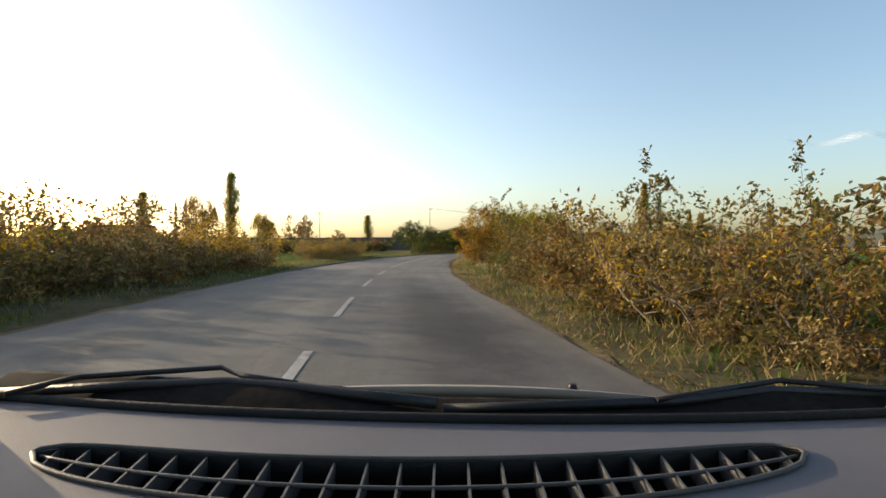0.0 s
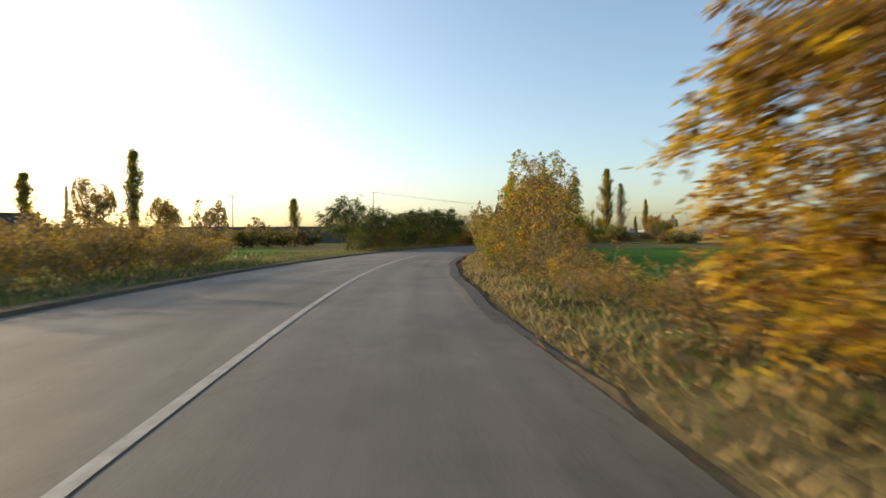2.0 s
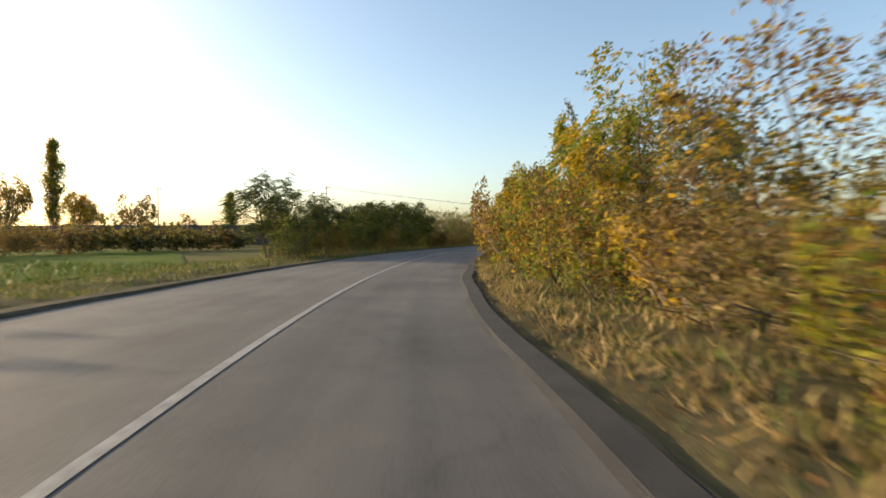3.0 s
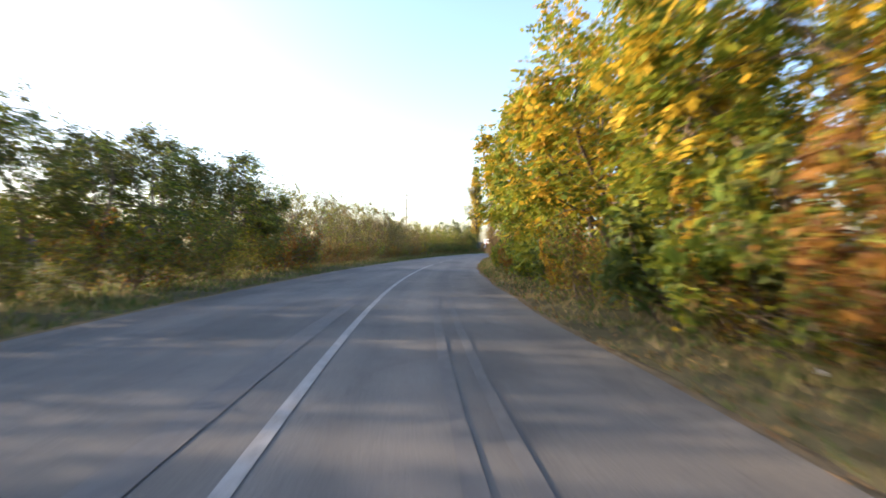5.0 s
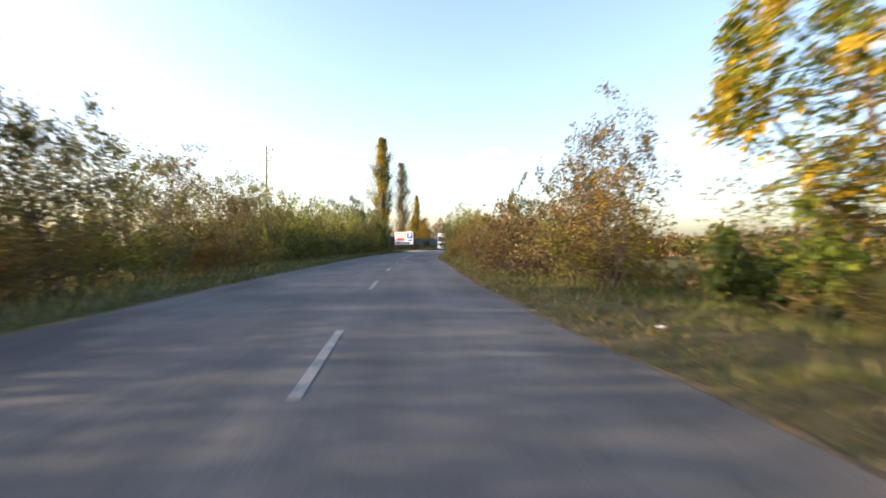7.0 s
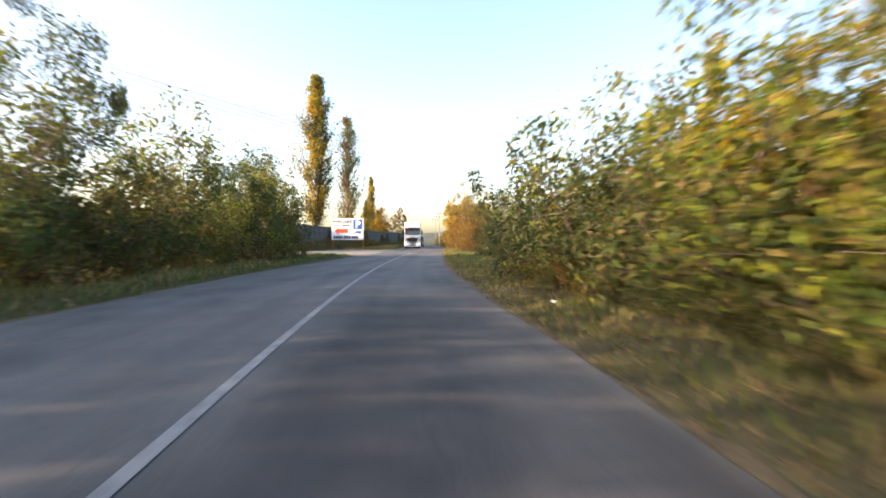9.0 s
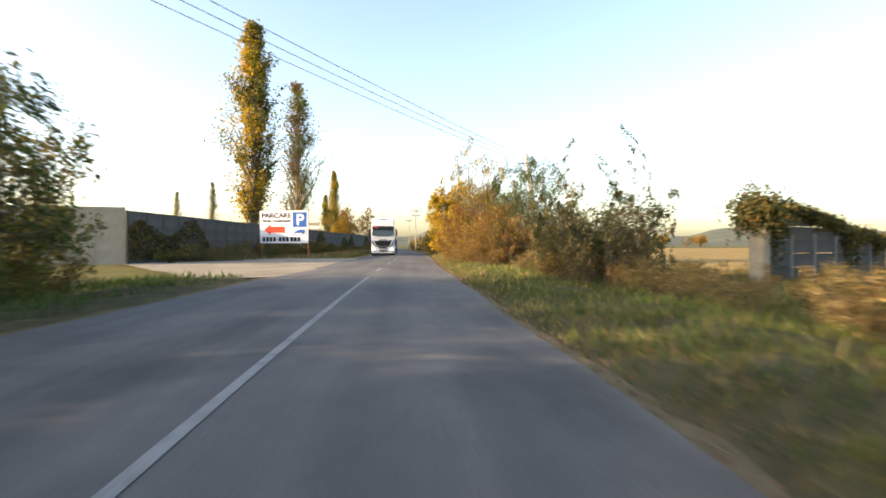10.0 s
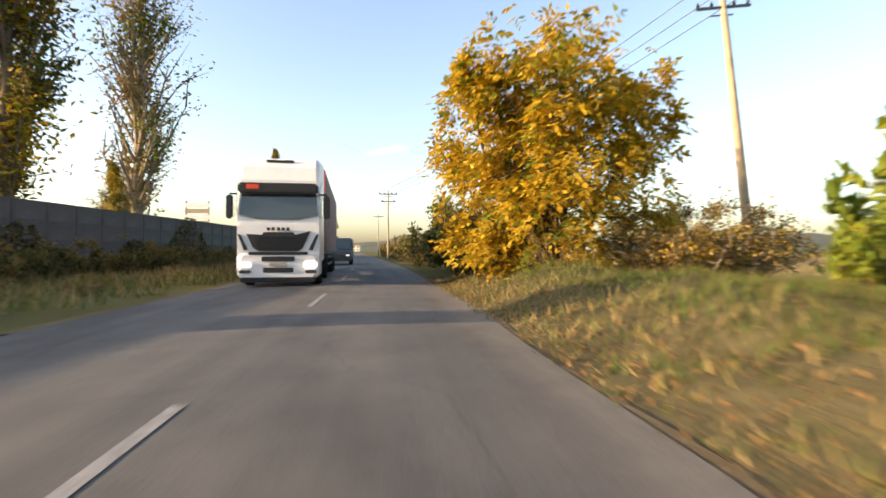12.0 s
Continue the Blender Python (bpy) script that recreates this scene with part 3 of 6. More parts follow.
def grow(name, rng, height, radius, stems=5, branches=7, twigs=5, leaves=3000, leaf=0.09, mats=(OLIVE,), shape="bush", bare=0.0,
         spread=0.1, trunk_r=0.03, bark=None, label="", category="", slim=0.5, frond=0):
    """A bush or tree: stems, limbs and twigs in one wood mesh, leaves along the twigs in a foliage mesh."""
    leaves, leaf = (int(leaves / (2 * frond + 1)), leaf) if frond else (int(leaves * 0.6), leaf * 1.2)
    root = new(name)
    bm = bmesh.new()
    tips, weights = [], []
    for s in range(stems):
        a_ = math.tau * (s + rng.uniform(-0.3, 0.3)) / stems
        if shape == "bush":
            out = rng.uniform(0.25, 0.95)
            d = np.array([math.cos(a_) * out, math.sin(a_) * out, 1.0])
            base = np.array([math.cos(a_), math.sin(a_), 0]) * radius * rng.uniform(0.05, 0.4)
            ln = height * rng.uniform(0.62, 1.02) / (1 + 0.25 * out)
            main = limb(base, d / np.linalg.norm(d), ln, -0.15, rng, 6)
            bl, low = radius * 0.62, 0.12
        elif shape == "arch":                             # canes that rise and bow over
            out = rng.uniform(0.25, 0.7)
            d = np.array([math.cos(a_) * out, math.sin(a_) * out, 1.0])
            base = np.array([math.cos(a_), math.sin(a_), 0]) * radius * rng.uniform(0.05, 0.35)
            main = limb(base, d / np.linalg.norm(d), height * rng.uniform(0.75, 1.3), -1.7, rng, 8)
            bl, low = radius * 0.34, 0.2
        elif shape == "tree":
            out = rng.uniform(0.05, 0.5) if s else 0.05
            d = np.array([math.cos(a_) * out, math.sin(a_) * out, 1.0])
            base = np.array([math.cos(a_), math.sin(a_), 0]) * (0.12 if stems > 1 else 0.0)
            main = limb(base, d / np.linalg.norm(d), height * rng.uniform(0.78, 0.98), 0.2, rng, 7)
            bl, low = radius * 0.85, 0.1 if stems > 5 else 0.2
        else:                                             # poplar: one straight trunk, steep limbs
            main = [np.array([0.005 * height * math.sin(k * 0.9 + s), 0.005 * height * math.cos(k * 1.1), height * 0.97 * k / 8]) for k in range(9)]
            bl, low = radius * 2.2, 0.06
        r0 = trunk_r * rng.uniform(0.7, 1.2)
        slight = height < 5
        trunk = main[::2] if slight and len(main) % 2 else main
        tube(bm, trunk, [r0 * (1 - 0.88 * k / (len(trunk) - 1)) for k in range(len(trunk))], 3 if slight else 6, False)
        for b in range(branches):
            f = low + (0.97 - low) * (b + rng.uniform(0, 1)) / branches
            k = min(int(f * (len(main) - 1)), len(main) - 2)
            p = main[k] + (main[k + 1] - main[k]) * (f * (len(main) - 1) - k)
            a2 = rng.uniform(0, math.tau)
            if shape == "poplar":
                env = np.interp(f, [0.0, 0.1, 0.25, 0.45, 0.65, 0.85, 1.0], [0.35, 0.8, 1.05, 0.95, 0.66, 0.34, 0.1])
                dd, ln = np.array([math.cos(a2) * 0.42, math.sin(a2) * 0.42, 1.0]), bl * env * rng.uniform(0.55, 1.2)
                ln = min(ln, (1.0 - f) * height * 0.6 + 0.4)
                rise = 0.42
            elif shape == "tree":
                env = math.sin(math.pi * min(1, f * 0.85 + 0.15)) ** 0.7
                dd, ln, rise = np.array([math.cos(a2), math.sin(a2), rng.uniform(0.1, 0.8)]), bl * (0.35 + 0.75 * env) * rng.uniform(0.6, 1.1), 0.15
            else:
                dd, ln, rise = np.array([math.cos(a2), math.sin(a2), rng.uniform(0.1, 0.9)]), bl * (1.15 - 0.7 * f) * rng.uniform(0.5, 1.1), -0.25
            br = limb(p, dd / np.linalg.norm(dd), ln, rise, rng, 4, 0.07 if shape == "poplar" else 0.16)
            rb = r0 * (1 - 0.85 * f) * 0.5 + 0.003
            tube(bm, br[::2], [rb * (1 - 0.4 * i) for i in range(3)], 3, False)
            for t in range(twigs):
                f2 = rng.uniform(0.25, 1.0)
                k2 = min(int(f2 * 4), 3)
                p2 = br[k2] + (br[k2 + 1] - br[k2]) * (f2 * 4 - k2)
                d2 = (br[k2 + 1] - br[k2]) / (np.linalg.norm(br[k2 + 1] - br[k2]) + 1e-9) + rng.normal(0, 0.35 if shape == "poplar" else 0.6, 3) + np.array([0, 0, 0.35])
                tw = limb(p2, d2 / np.linalg.norm(d2), ln * rng.uniform(0.25, 0.55), 0.1, rng, 3)
                if t % 2 == 0 and not (shape == "bush" and leaf > 0.3):
                    tube(bm, [tw[0], tw[3]], [rb * 0.45, 0.002], 3, False)
                if rng.uniform() > bare:
                    tips.append((tw, 1.0))
            if shape != "poplar" or rng.uniform() > bare:
                tips.append((br, 0.5))
    if shape != "poplar":
        squeeze(bm.verts, height, radius, shape)
    part("stem" if shape in ("bush", "arch") else "trunk", bm, bark or BARK, root)
    w = np.array([q[1] for q in tips])
    pick = rng.choice(len(tips), size=leaves, p=w / w.sum())
    seg = np.array([[q[0][i] for i in np.linspace(0, len(q[0]) - 1, 4).astype(int)] for q in tips])
    u = rng.uniform(0.15, 1.05, leaves) * 3
    k = np.clip(u.astype(int), 0, 2)
    fr = (u - k)[:, None]
    pos = seg[pick, k] * (1 - fr) + seg[pick, k + 1] * fr + rng.normal(0, spread, (leaves, 3))
    if shape != "poplar":
        pos = rounded(pos, height, radius, shape)
    pos[:, 2] = np.maximum(pos[:, 2], 0.04)
    ph = rng.uniform(0, 6, 3)
    lump = np.sin(pos[:, 0] * 2.6 / radius + ph[0]) + np.sin(pos[:, 1] * 2.6 / radius + ph[1]) + np.sin(pos[:, 2] * 2.2 / radius + ph[2]) + rng.normal(0, 0.9, leaves)
    cut = np.array_split(np.argsort(lump), len(mats))
    for c, m in zip(cut, mats):
        if frond:
            frond_mesh("foliage", pos[c], leaf, m, root, rng, frond, slim)
        else:
            leaf_mesh("foliage", pos[c], leaf, m, root, rng, slim=slim)
    return tagged(root, label, category)


PLANTS = {}


def template(key, name, seed, **kw):
    PLANTS[key] = (grow(name, np.random.default_rng(seed), **kw), kw["height"])
    PLANTS[key][0].location = (0, -3000, -200)
    return PLANTS[key]


BUSH = "bush"
for i, (m, lab) in enumerate([((BROWN, RUST, OLIVE, GOLD, RUST, GOLD), "brown and olive autumn shrub with pale twigs"), ((OLIVE, STRAW, BROWN, GOLD), "olive and straw-coloured shrub with small leaves")]):
    template(("fine", i), "shrub", 100 + i, height=2.9, radius=1.7, stems=10, branches=9, twigs=6, leaves=6400, leaf=0.07, mats=m, label=lab, category=BUSH, spread=0.09, bark=PALE_BARK)
template(("arch", 1), "shrub", 91, height=4.5, radius=2.0, shape="arch", stems=22, branches=14, twigs=4, leaves=11000, leaf=0.075, mats=(DARK, OLIVE, PURPLE, DARK, GREEN), label="tall dog rose shrub with long arching canes",
         category=BUSH, trunk_r=0.016, spread=0.06)
template(("arch", 0), "shrub", 90, height=2.9, radius=1.6, shape="arch", stems=16, branches=11, twigs=4, leaves=4600, leaf=0.075, mats=(GREEN, OLIVE, BROWN, OLIVE), label="dog rose shrub with long arching canes",
         category=BUSH, trunk_r=0.014, spread=0.06)
for i, (m, lab) in enumerate([((OLIVE, SILVER, YELGREEN, OLIVE), "airy hawthorn with thinning olive leaves"), ((OLIVE, BROWN, SILVER), "twiggy olive brown hawthorn losing its leaves")]):
    template(("haw", i), "small_tree", 92 + i, height=5.6, radius=2.0, shape="tree", stems=7, branches=10, twigs=5, leaves=5400, leaf=0.09, mats=m, label=lab, category="tree", trunk_r=0.035, spread=0.1, bare=0.12)
template(("willow", 0), "small_tree", 95, height=8.4, radius=2.7, shape="tree", stems=6, branches=10, twigs=6, leaves=15000, leaf=0.13, mats=(SILVER, GREEN, SILVER, GREEN), label="grey-green willow with fine leaves",
         category="tree", trunk_r=0.06, spread=0.15, slim=0.35)
template(("twiggy", 0), "small_tree", 96, height=8.8, radius=2.4, shape="tree", stems=6, branches=11, twigs=7, leaves=7600, leaf=0.1, mats=(OLIVE, BROWN, OLIVE, GOLD), label="twiggy thinning tree with olive brown leaves",
         category="tree", trunk_r=0.05, spread=0.12, bare=0.1)
template(("plum", 0), "small_tree", 97, height=5.8, radius=2.1, shape="tree", stems=6, branches=9, twigs=6, leaves=6400, leaf=0.09, mats=(PURPLE, OLIVE, SILVER, BROWN), label="purplish brown airy plum tree",
         category="tree", trunk_r=0.045, spread=0.12)
for i, (m, lab) in enumerate([((OLIVE, BROWN, RUST, OLIVE), "olive and brown autumn roadside shrub"), ((BROWN, OLIVE, STRAW), "dry brown autumn shrub with thin twigs"),
                              ((OLIVE, YELGREEN, RUST), "olive green shrub turning yellow")]):
    template(("hedge", i), "shrub", 20 + i, height=2.9, radius=1.7, stems=8, branches=8, twigs=4, leaves=3900, leaf=0.095, mats=m, label=lab, category=BUSH, spread=0.1)
for i, (m, lab) in enumerate([((PURPLE, BROWN), "purplish brown autumn shrub"), ((PURPLE, OLIVE), "reddish brown shrub with olive leaves")]):
    template(("purple", i), "shrub", 30 + i, height=3.6, radius=1.9, stems=8, branches=8, twigs=5, leaves=5200, leaf=0.1, mats=m, label=lab, category=BUSH)
for i, (m, lab) in enumerate([((DARK, GREEN, OLIVE), "dense dark green roadside bush"), ((GREEN, OLIVE, YELGREEN), "dense green bush with olive leaves")]):
    template(("dark", i), "bush", 40 + i, height=4.4, radius=2.1, stems=9, branches=9, twigs=4, leaves=7000, leaf=0.094, mats=m, label=lab, category=BUSH, spread=0.14)
for i, (m, lab) in enumerate([((GREEN, DARK, GREEN), "dark green tree of heaven with feathery leaves"), ((GREEN, YELGREEN, DARK), "green locust tree with tufted crown")]):
    template(("locust", i), "small_tree", 50 + i, height=6.4, radius=2.3, shape="tree", stems=4, branches=9, twigs=4, leaves=10800, leaf=0.16, mats=m, label=lab, category="tree",
             trunk_r=0.07, spread=0.12, slim=0.4, frond=4)
for i, (m, lab) in enumerate([((GOLD, YELGREEN, RUST, YELGREEN), "golden yellow walnut tree in autumn"), ((YELGREEN, GOLD, YELGREEN), "yellow and green walnut tree in autumn")]):
    template(("walnut", i), "walnut_tree", 60 + i, height=8.6, radius=3.2, shape="tree", stems=5, branches=10, twigs=6, leaves=14000, leaf=0.185, mats=m, label=lab, category="tree",
             trunk_r=0.09, spread=0.2, slim=0.62, frond=3)
template(("bigwalnut", 0), "walnut_tree", 66, height=8.6, radius=3.9, shape="tree", stems=11, branches=11, twigs=6, leaves=40000, leaf=0.235, mats=(GOLD, GOLD, GOLD, YELGREEN, GOLD, GOLD), label="full golden yellow walnut tree down to the ground",
         category="tree", trunk_r=0.09, spread=0.2, slim=0.5, frond=2)
template(("rusty", 0), "small_tree", 70, height=5.0, radius=2.1, shape="tree", stems=8, branches=9, twigs=6, leaves=24000, leaf=0.115, mats=(RUST, GOLD, RUST, GOLD, GOLD, BROWN), label="rust brown small walnut tree with pale stems",
         category="tree", trunk_r=0.05, bark=PALE_BARK, spread=0.12, frond=2)
template(("airy", 0), "small_tree", 71, height=5.4, radius=1.8, shape="tree", stems=5, branches=9, twigs=6, leaves=5200, leaf=0.09, mats=(OLIVE, DARK, GOLD, RUST), label="airy small tree with sparse olive leaves",
         category="tree", trunk_r=0.04, spread=0.1)
template(("airy", 1), "small_tree", 72, height=7.5, radius=2.6, shape="tree", stems=4, branches=10, twigs=7, leaves=5200, leaf=0.15, mats=(SILVER, OLIVE), label="grey-green airy tree with thinning leaves",
         category="tree", trunk_r=0.06, spread=0.13)
template(("gold", 0), "bush", 73, height=3.8, radius=2.0, stems=8, branches=8, twigs=5, leaves=8000, leaf=0.09, mats=(GOLD, RUST, OLIVE, YELGREEN), label="golden and rust autumn bush", category=BUSH)
template(("red", 0), "bush", 74, height=4.2, radius=2.2, stems=8, branches=9, twigs=5, leaves=10500, leaf=0.078, mats=(BROWN, RUST, OLIVE, GOLD, OLIVE, RUST, BROWN, OLIVE, RED), label="autumn bush overgrown with red creeper", category=BUSH)
template(("pale", 0), "bush", 75, height=4.2, radius=2.1, stems=9, branches=9, twigs=6, leaves=3200, leaf=0.12, mats=(SILVER, YELGREEN), label="pale twiggy bush with thin yellow-green leaves", category=BUSH, bark=PALE_BARK)
for i, (m, lab) in enumerate([((DARK, OLIVE), "dark thicket bush beyond the verge"), ((OLIVE, BROWN), "olive brown thicket bush beyond the verge")]):
    template(("bulk", i), "bush", 45 + i, height=3.2, radius=1.9, stems=5, branches=5, twigs=3, leaves=1150, leaf=0.28, mats=m, label=lab, category=BUSH, spread=0.16)
template(("weed", 0), "weed_clump", 76, height=1.7, radius=1.1, stems=9, branches=5, twigs=2, leaves=1500, leaf=0.11, mats=(OLIVE, STRAW, BROWN), label="clump of tall olive and straw weeds", category="weeds", trunk_r=0.012, spread=0.07)
template(("weed", 1), "weed_clump", 77, height=1.3, radius=1.0, stems=9, branches=5, twigs=2, leaves=1200, leaf=0.1, mats=(STRAW, BROWN), label="clump of dry brown weeds", category="weeds", trunk_r=0.01, spread=0.06)
template(("bright", 0), "bush", 78, height=2.2, radius=1.3, stems=8, branches=8, twigs=4, leaves=3200, leaf=0.15, mats=(YELGREEN, GREEN), label="bright yellow-green roadside bush", category=BUSH)
template(("poplar", 0), "poplar", 80, height=38.0, radius=3.6, shape="poplar", stems=1, branches=120, twigs=5, leaves=30000, leaf=0.34, mats=(GOLD, YELGREEN, GOLD, OLIVE, GREEN), label="tall columnar poplar with yellow-green leaves",
         category="tree", trunk_r=0.55, spread=0.35, bare=0.05)
template(("poplar", 1), "poplar", 81, height=31.0, radius=2.6, shape="poplar", stems=1, branches=110, twigs=9, leaves=14000, leaf=0.24, mats=(BROWN, OLIVE, YELGREEN), label="tall half-bare poplar with thin branches",
         category="tree", trunk_r=0.45, spread=0.25, bare=0.3, bark=PALE_BARK)
template(("poplar", 2), "poplar", 82, height=30.0, radius=3.4, shape="poplar", stems=1, branches=100, twigs=4, leaves=12000, leaf=0.5, mats=(OLIVE, GOLD, YELGREEN), label="distant dark columnar poplar",
         category="tree", trunk_r=0.5, spread=0.5)
template(("far", 0), "round_tree", 83, height=16.0, radius=6.0, shape="tree", stems=5, branches=14, twigs=5, leaves=11500, leaf=0.42, mats=(RUST, GOLD, OLIVE), label="distant rust brown broadleaf tree",
         category="tree", trunk_r=0.3, spread=0.55)
template(("far", 1), "round_tree", 84, height=13.0, radius=5.0, shape="tree", stems=4, branches=10, twigs=7, leaves=1800, leaf=0.6, mats=(BROWN, OLIVE), label="distant thinning brown tree",
         category="tree", trunk_r=0.25, spread=0.4)


def plant(key, x, y, height, wide=1.0, z=-0.1, group="", rz=None):
    ob, h0 = PLANTS[key]
    rng = np.random.default_rng(int(abs(x) * 977 + abs(y) * 131))
    c = copy_thing(ob, pose(x, y, z, 0, 0, rng.uniform(0, 360) if rz is None else rz))
    k = height / h0
    c.scale = (k * wide * rng.uniform(0.92, 1.08), k * wide * rng.uniform(0.92, 1.08), k)
    if group:
        c["group"] = group
    return c


def row(keys, y0, y1, lat, height, step, wide=1.0, jitter=0.5, group=""):
    """Plants along the road. height: a number, or pairs of y and height."""
    rng = np.random.default_rng(int(abs(y0) * 100 + abs(lat) * 7 + 1000 * (lat > 0)))
    y = y0
    while y <= y1:
        h = np.interp(y, [q[0] for q in height], [q[1] for q in height]) if isinstance(height, list) else height
        x_, y_ = at(y, lat + rng.uniform(-jitter, jitter))
        plant(keys[int(rng.integers(len(keys)))], x_, y_, h * rng.uniform(0.88, 1.1), wide, group=group)
        y += step * rng.uniform(0.8, 1.2)


H0, H1, H2 = ("hedge", 0), ("hedge", 1), ("hedge", 2)
# right-hand side, from the start on
G, P0, P1, D0, D1, Y0, Y1 = ("gold", 0), ("purple", 0), ("purple", 1), ("dark", 0), ("dark", 1), ("walnut", 0), ("walnut", 1)
plant(("locust", 0), *at(213.4, -9.3), 8.4, 0.95, group="left hedge")
plant(("locust", 0), 20.3, 198.9, 5.9, 1.0, group="left hedge")
plant(D0, *at(212.0, -8.8), 5.6, 1.0, group="left hedge")
plant(D1, *at(215.0, -9.2), 4.6, 1.0, group="left hedge")
plant(D0, *at(216.6, -10.2), 5.0, 1.05, group="left hedge")
plant(D1, *at(218.0, -11.4), 4.4, 1.05, group="left hedge")
plant(("willow", 0), *at(192.0, -8.6), 9.6, 0.85)
for s_, l_, h_ in ((232.6, 9.0, 3.4), (233.6, 7.6, 3.8)):
    plant(P1, *at(s_, l_), h_, 1.05, group="right hedge")
for s_, l_, h_ in ((4.6, 5.5, 2.3), (8.2, 5.6, 2.9), (10.8, 5.7, 2.5), (14.2, 5.9, 2.2), (16.8, 5.4, 2.9)):
    plant(("arch", 0), *at(s_, l_), h_, 1.05, group="right hedge")
row([("fine", 0), ("fine", 1), ("fine", 0), H0], 3.0, 17.0, 5.4, [(2.0, 2.1), (8.0, 2.7), (11, 3.0), (14, 2.9), (17.0, 2.3)], 1.8, 1.0, 0.4, "right hedge")
row([("bulk", 0), ("bulk", 1)], 8.0, 16.6, 8.0, 2.5, 2.4, 1.1, 0.5, "right hedge")
row([("weed", 1), ("weed", 0)], 2.0, 19, 4.7, 0.7, 1.9, 1.0, 0.3, "right weeds")
plant(("rusty", 0), *at(31.1, 5.0), 3.9, 1.0)
plant(H1, *at(31.6, 5.0), 1.5, 1.0)
plant(H1, *at(33.0, 4.7), 1.6, 1.0)
row([("fine", 0), H1, ("fine", 1)], 34.1, 42.5, 5.1, 1.45, 1.6, 1.1, 0.3, "right hedge")
plant(("airy", 0), *at(49.4, 6.2), 4.8, 1.05, group="right trees")
plant(("haw", 1), *at(53.2, 6.5), 5.0, 1.0, group="right trees")
row([H1, G, H2], 40.5, 50, 5.3, [(40.5, 1.5), (44, 2.1), (47, 2.7), (50, 2.7)], 1.8, 0.95, 0.3, "right hedge")
plant(("airy", 0), *at(45.0, 5.4), 3.4)
plant(G, *at(45.6, 5.0), 2.6)
row([G, H2, ("fine", 1), G], 50.6, 74, 5.5, [(50.6, 3.2), (58, 4.0), (66, 4.6), (74, 4.4)], 2.0, 0.95, 0.4, "right hedge")
row([("airy", 1), Y1, Y1], 56.0, 72, 7.0, 6.2, 5.0, 0.8, 0.6, "right trees")
row([G, H2, G], 74, 86, 5.4, 3.8, 2.2, 0.95, 0.4, "right hedge")
row([Y0, Y1, Y1], 83, 104.0, 6.2, [(84.7, 7.0), (92, 8.8), (107, 9.2)], 3.6, 0.85, 0.6, "right trees")
row([("bright", 0), G, H2, ("bright", 0)], 82.1, 108.0, 5.0, 2.5, 2.0, 0.95, 0.3, "right hedge")
plant(Y1, *at(107.6, 7.6), 6.4, 0.85, group="right trees")
for s_, h_ in ((111.2, 3.9), (113.2, 4.0), (115.4, 3.6)):
    plant(D1, *at(s_, 6.1), h_, 0.9, group="right hedge")
plant(("willow", 0), *at(112.6, 6.9), 5.8, 0.9, group="right trees")
plant(("plum", 0), *at(121.6, 6.4), 6.2, 1.0, group="right trees")
plant(("plum", 0), *at(124.6, 6.9), 5.2, 0.95, group="right trees")
plant(("plum", 0), *at(118.2, 6.6), 5.4, 0.95, group="right trees")
row([P1, P0, H1], 108.5, 129, 5.7, [(108.5, 3.2), (114, 3.6), (122, 4.2), (131, 3.4)], 2.0, 0.95, 0.4, "right hedge")
row([("haw", 1), ("plum", 0)], 127.5, 132.5, 6.6, 5.2, 3.2, 0.9, 0.4, "right trees")
row([("bulk", 0), ("bulk", 1)], 140, 192, 24.0, 3.2, 2.4, 1.3, 2.0, "right thicket")
plant(Y1, *at(134.4, 8.3), 7.6, 0.84)
plant(("haw", 0), *at(136.0, 7.8), 4.4, 1.0)
plant(("bright", 0), *at(135.2, 7.0), 2.2, 1.0)
plant(("plum", 0), *at(141.5, 6.4), 5.3, 0.9)
plant(("haw", 1), *at(140.6, 6.3), 5.7, 0.9)
plant(H2, *at(140.2, 5.8), 2.8, 1.0)
row([("weed", 0), H2], 132, 141, 6.6, 1.3, 2.2, 1.0, 0.5, "right weeds")
row([("airy", 0), H1], 139, 146, 5.9, 3.4, 3.0, 0.95, 0.4, "right trees")
row([P1, P0], 146, 160.0, 5.5, 3.5, 2.0, 0.95, 0.3, "right hedge")
row([G, ("airy", 1)], 146, 172, 7.4, 4.4, 5.0, 0.9, 0.5, "right trees")
row([H0, H2, D1], 160, 173, 5.6, 3.2, 2.1, 1.0, 0.4, "right hedge")
row([D0, D1], 173.7, 192.0, 5.9, [(173.7, 5.6), (181, 5.4), (187, 5.3), (192.0, 5.2)], 1.8, 1.0, 0.25, "right hedge")
plant(D0, *at(180.2, 7.4), 6.8, 0.9, group="right hedge")
plant(Y1, 25.7, 175.6, 5.6, 0.7)
plant(D0, 26.9, 177.9, 6.6, 0.85, group="right hedge")
row([("bulk", 0), ("bulk", 1)], 173, 192, 7.8, 4.4, 2.2, 1.0, 0.4, "right hedge")
row([D0, D0, H2], 174, 195.5, 4.9, 1.5, 1.6, 1.0, 0.3, "right weeds")
row([("bulk", 0), ("bulk", 1)], 158, 214, -9.6, 4.2, 2.8, 1.0, 0.4, "left hedge")
plant(D0, *at(193.9, 6.5), 5.4, 0.8, group="right hedge")
row([D1, D0], 194.6, 204.4, 6.4, 3.4, 1.4, 1.15, 0.3, "right hedge")
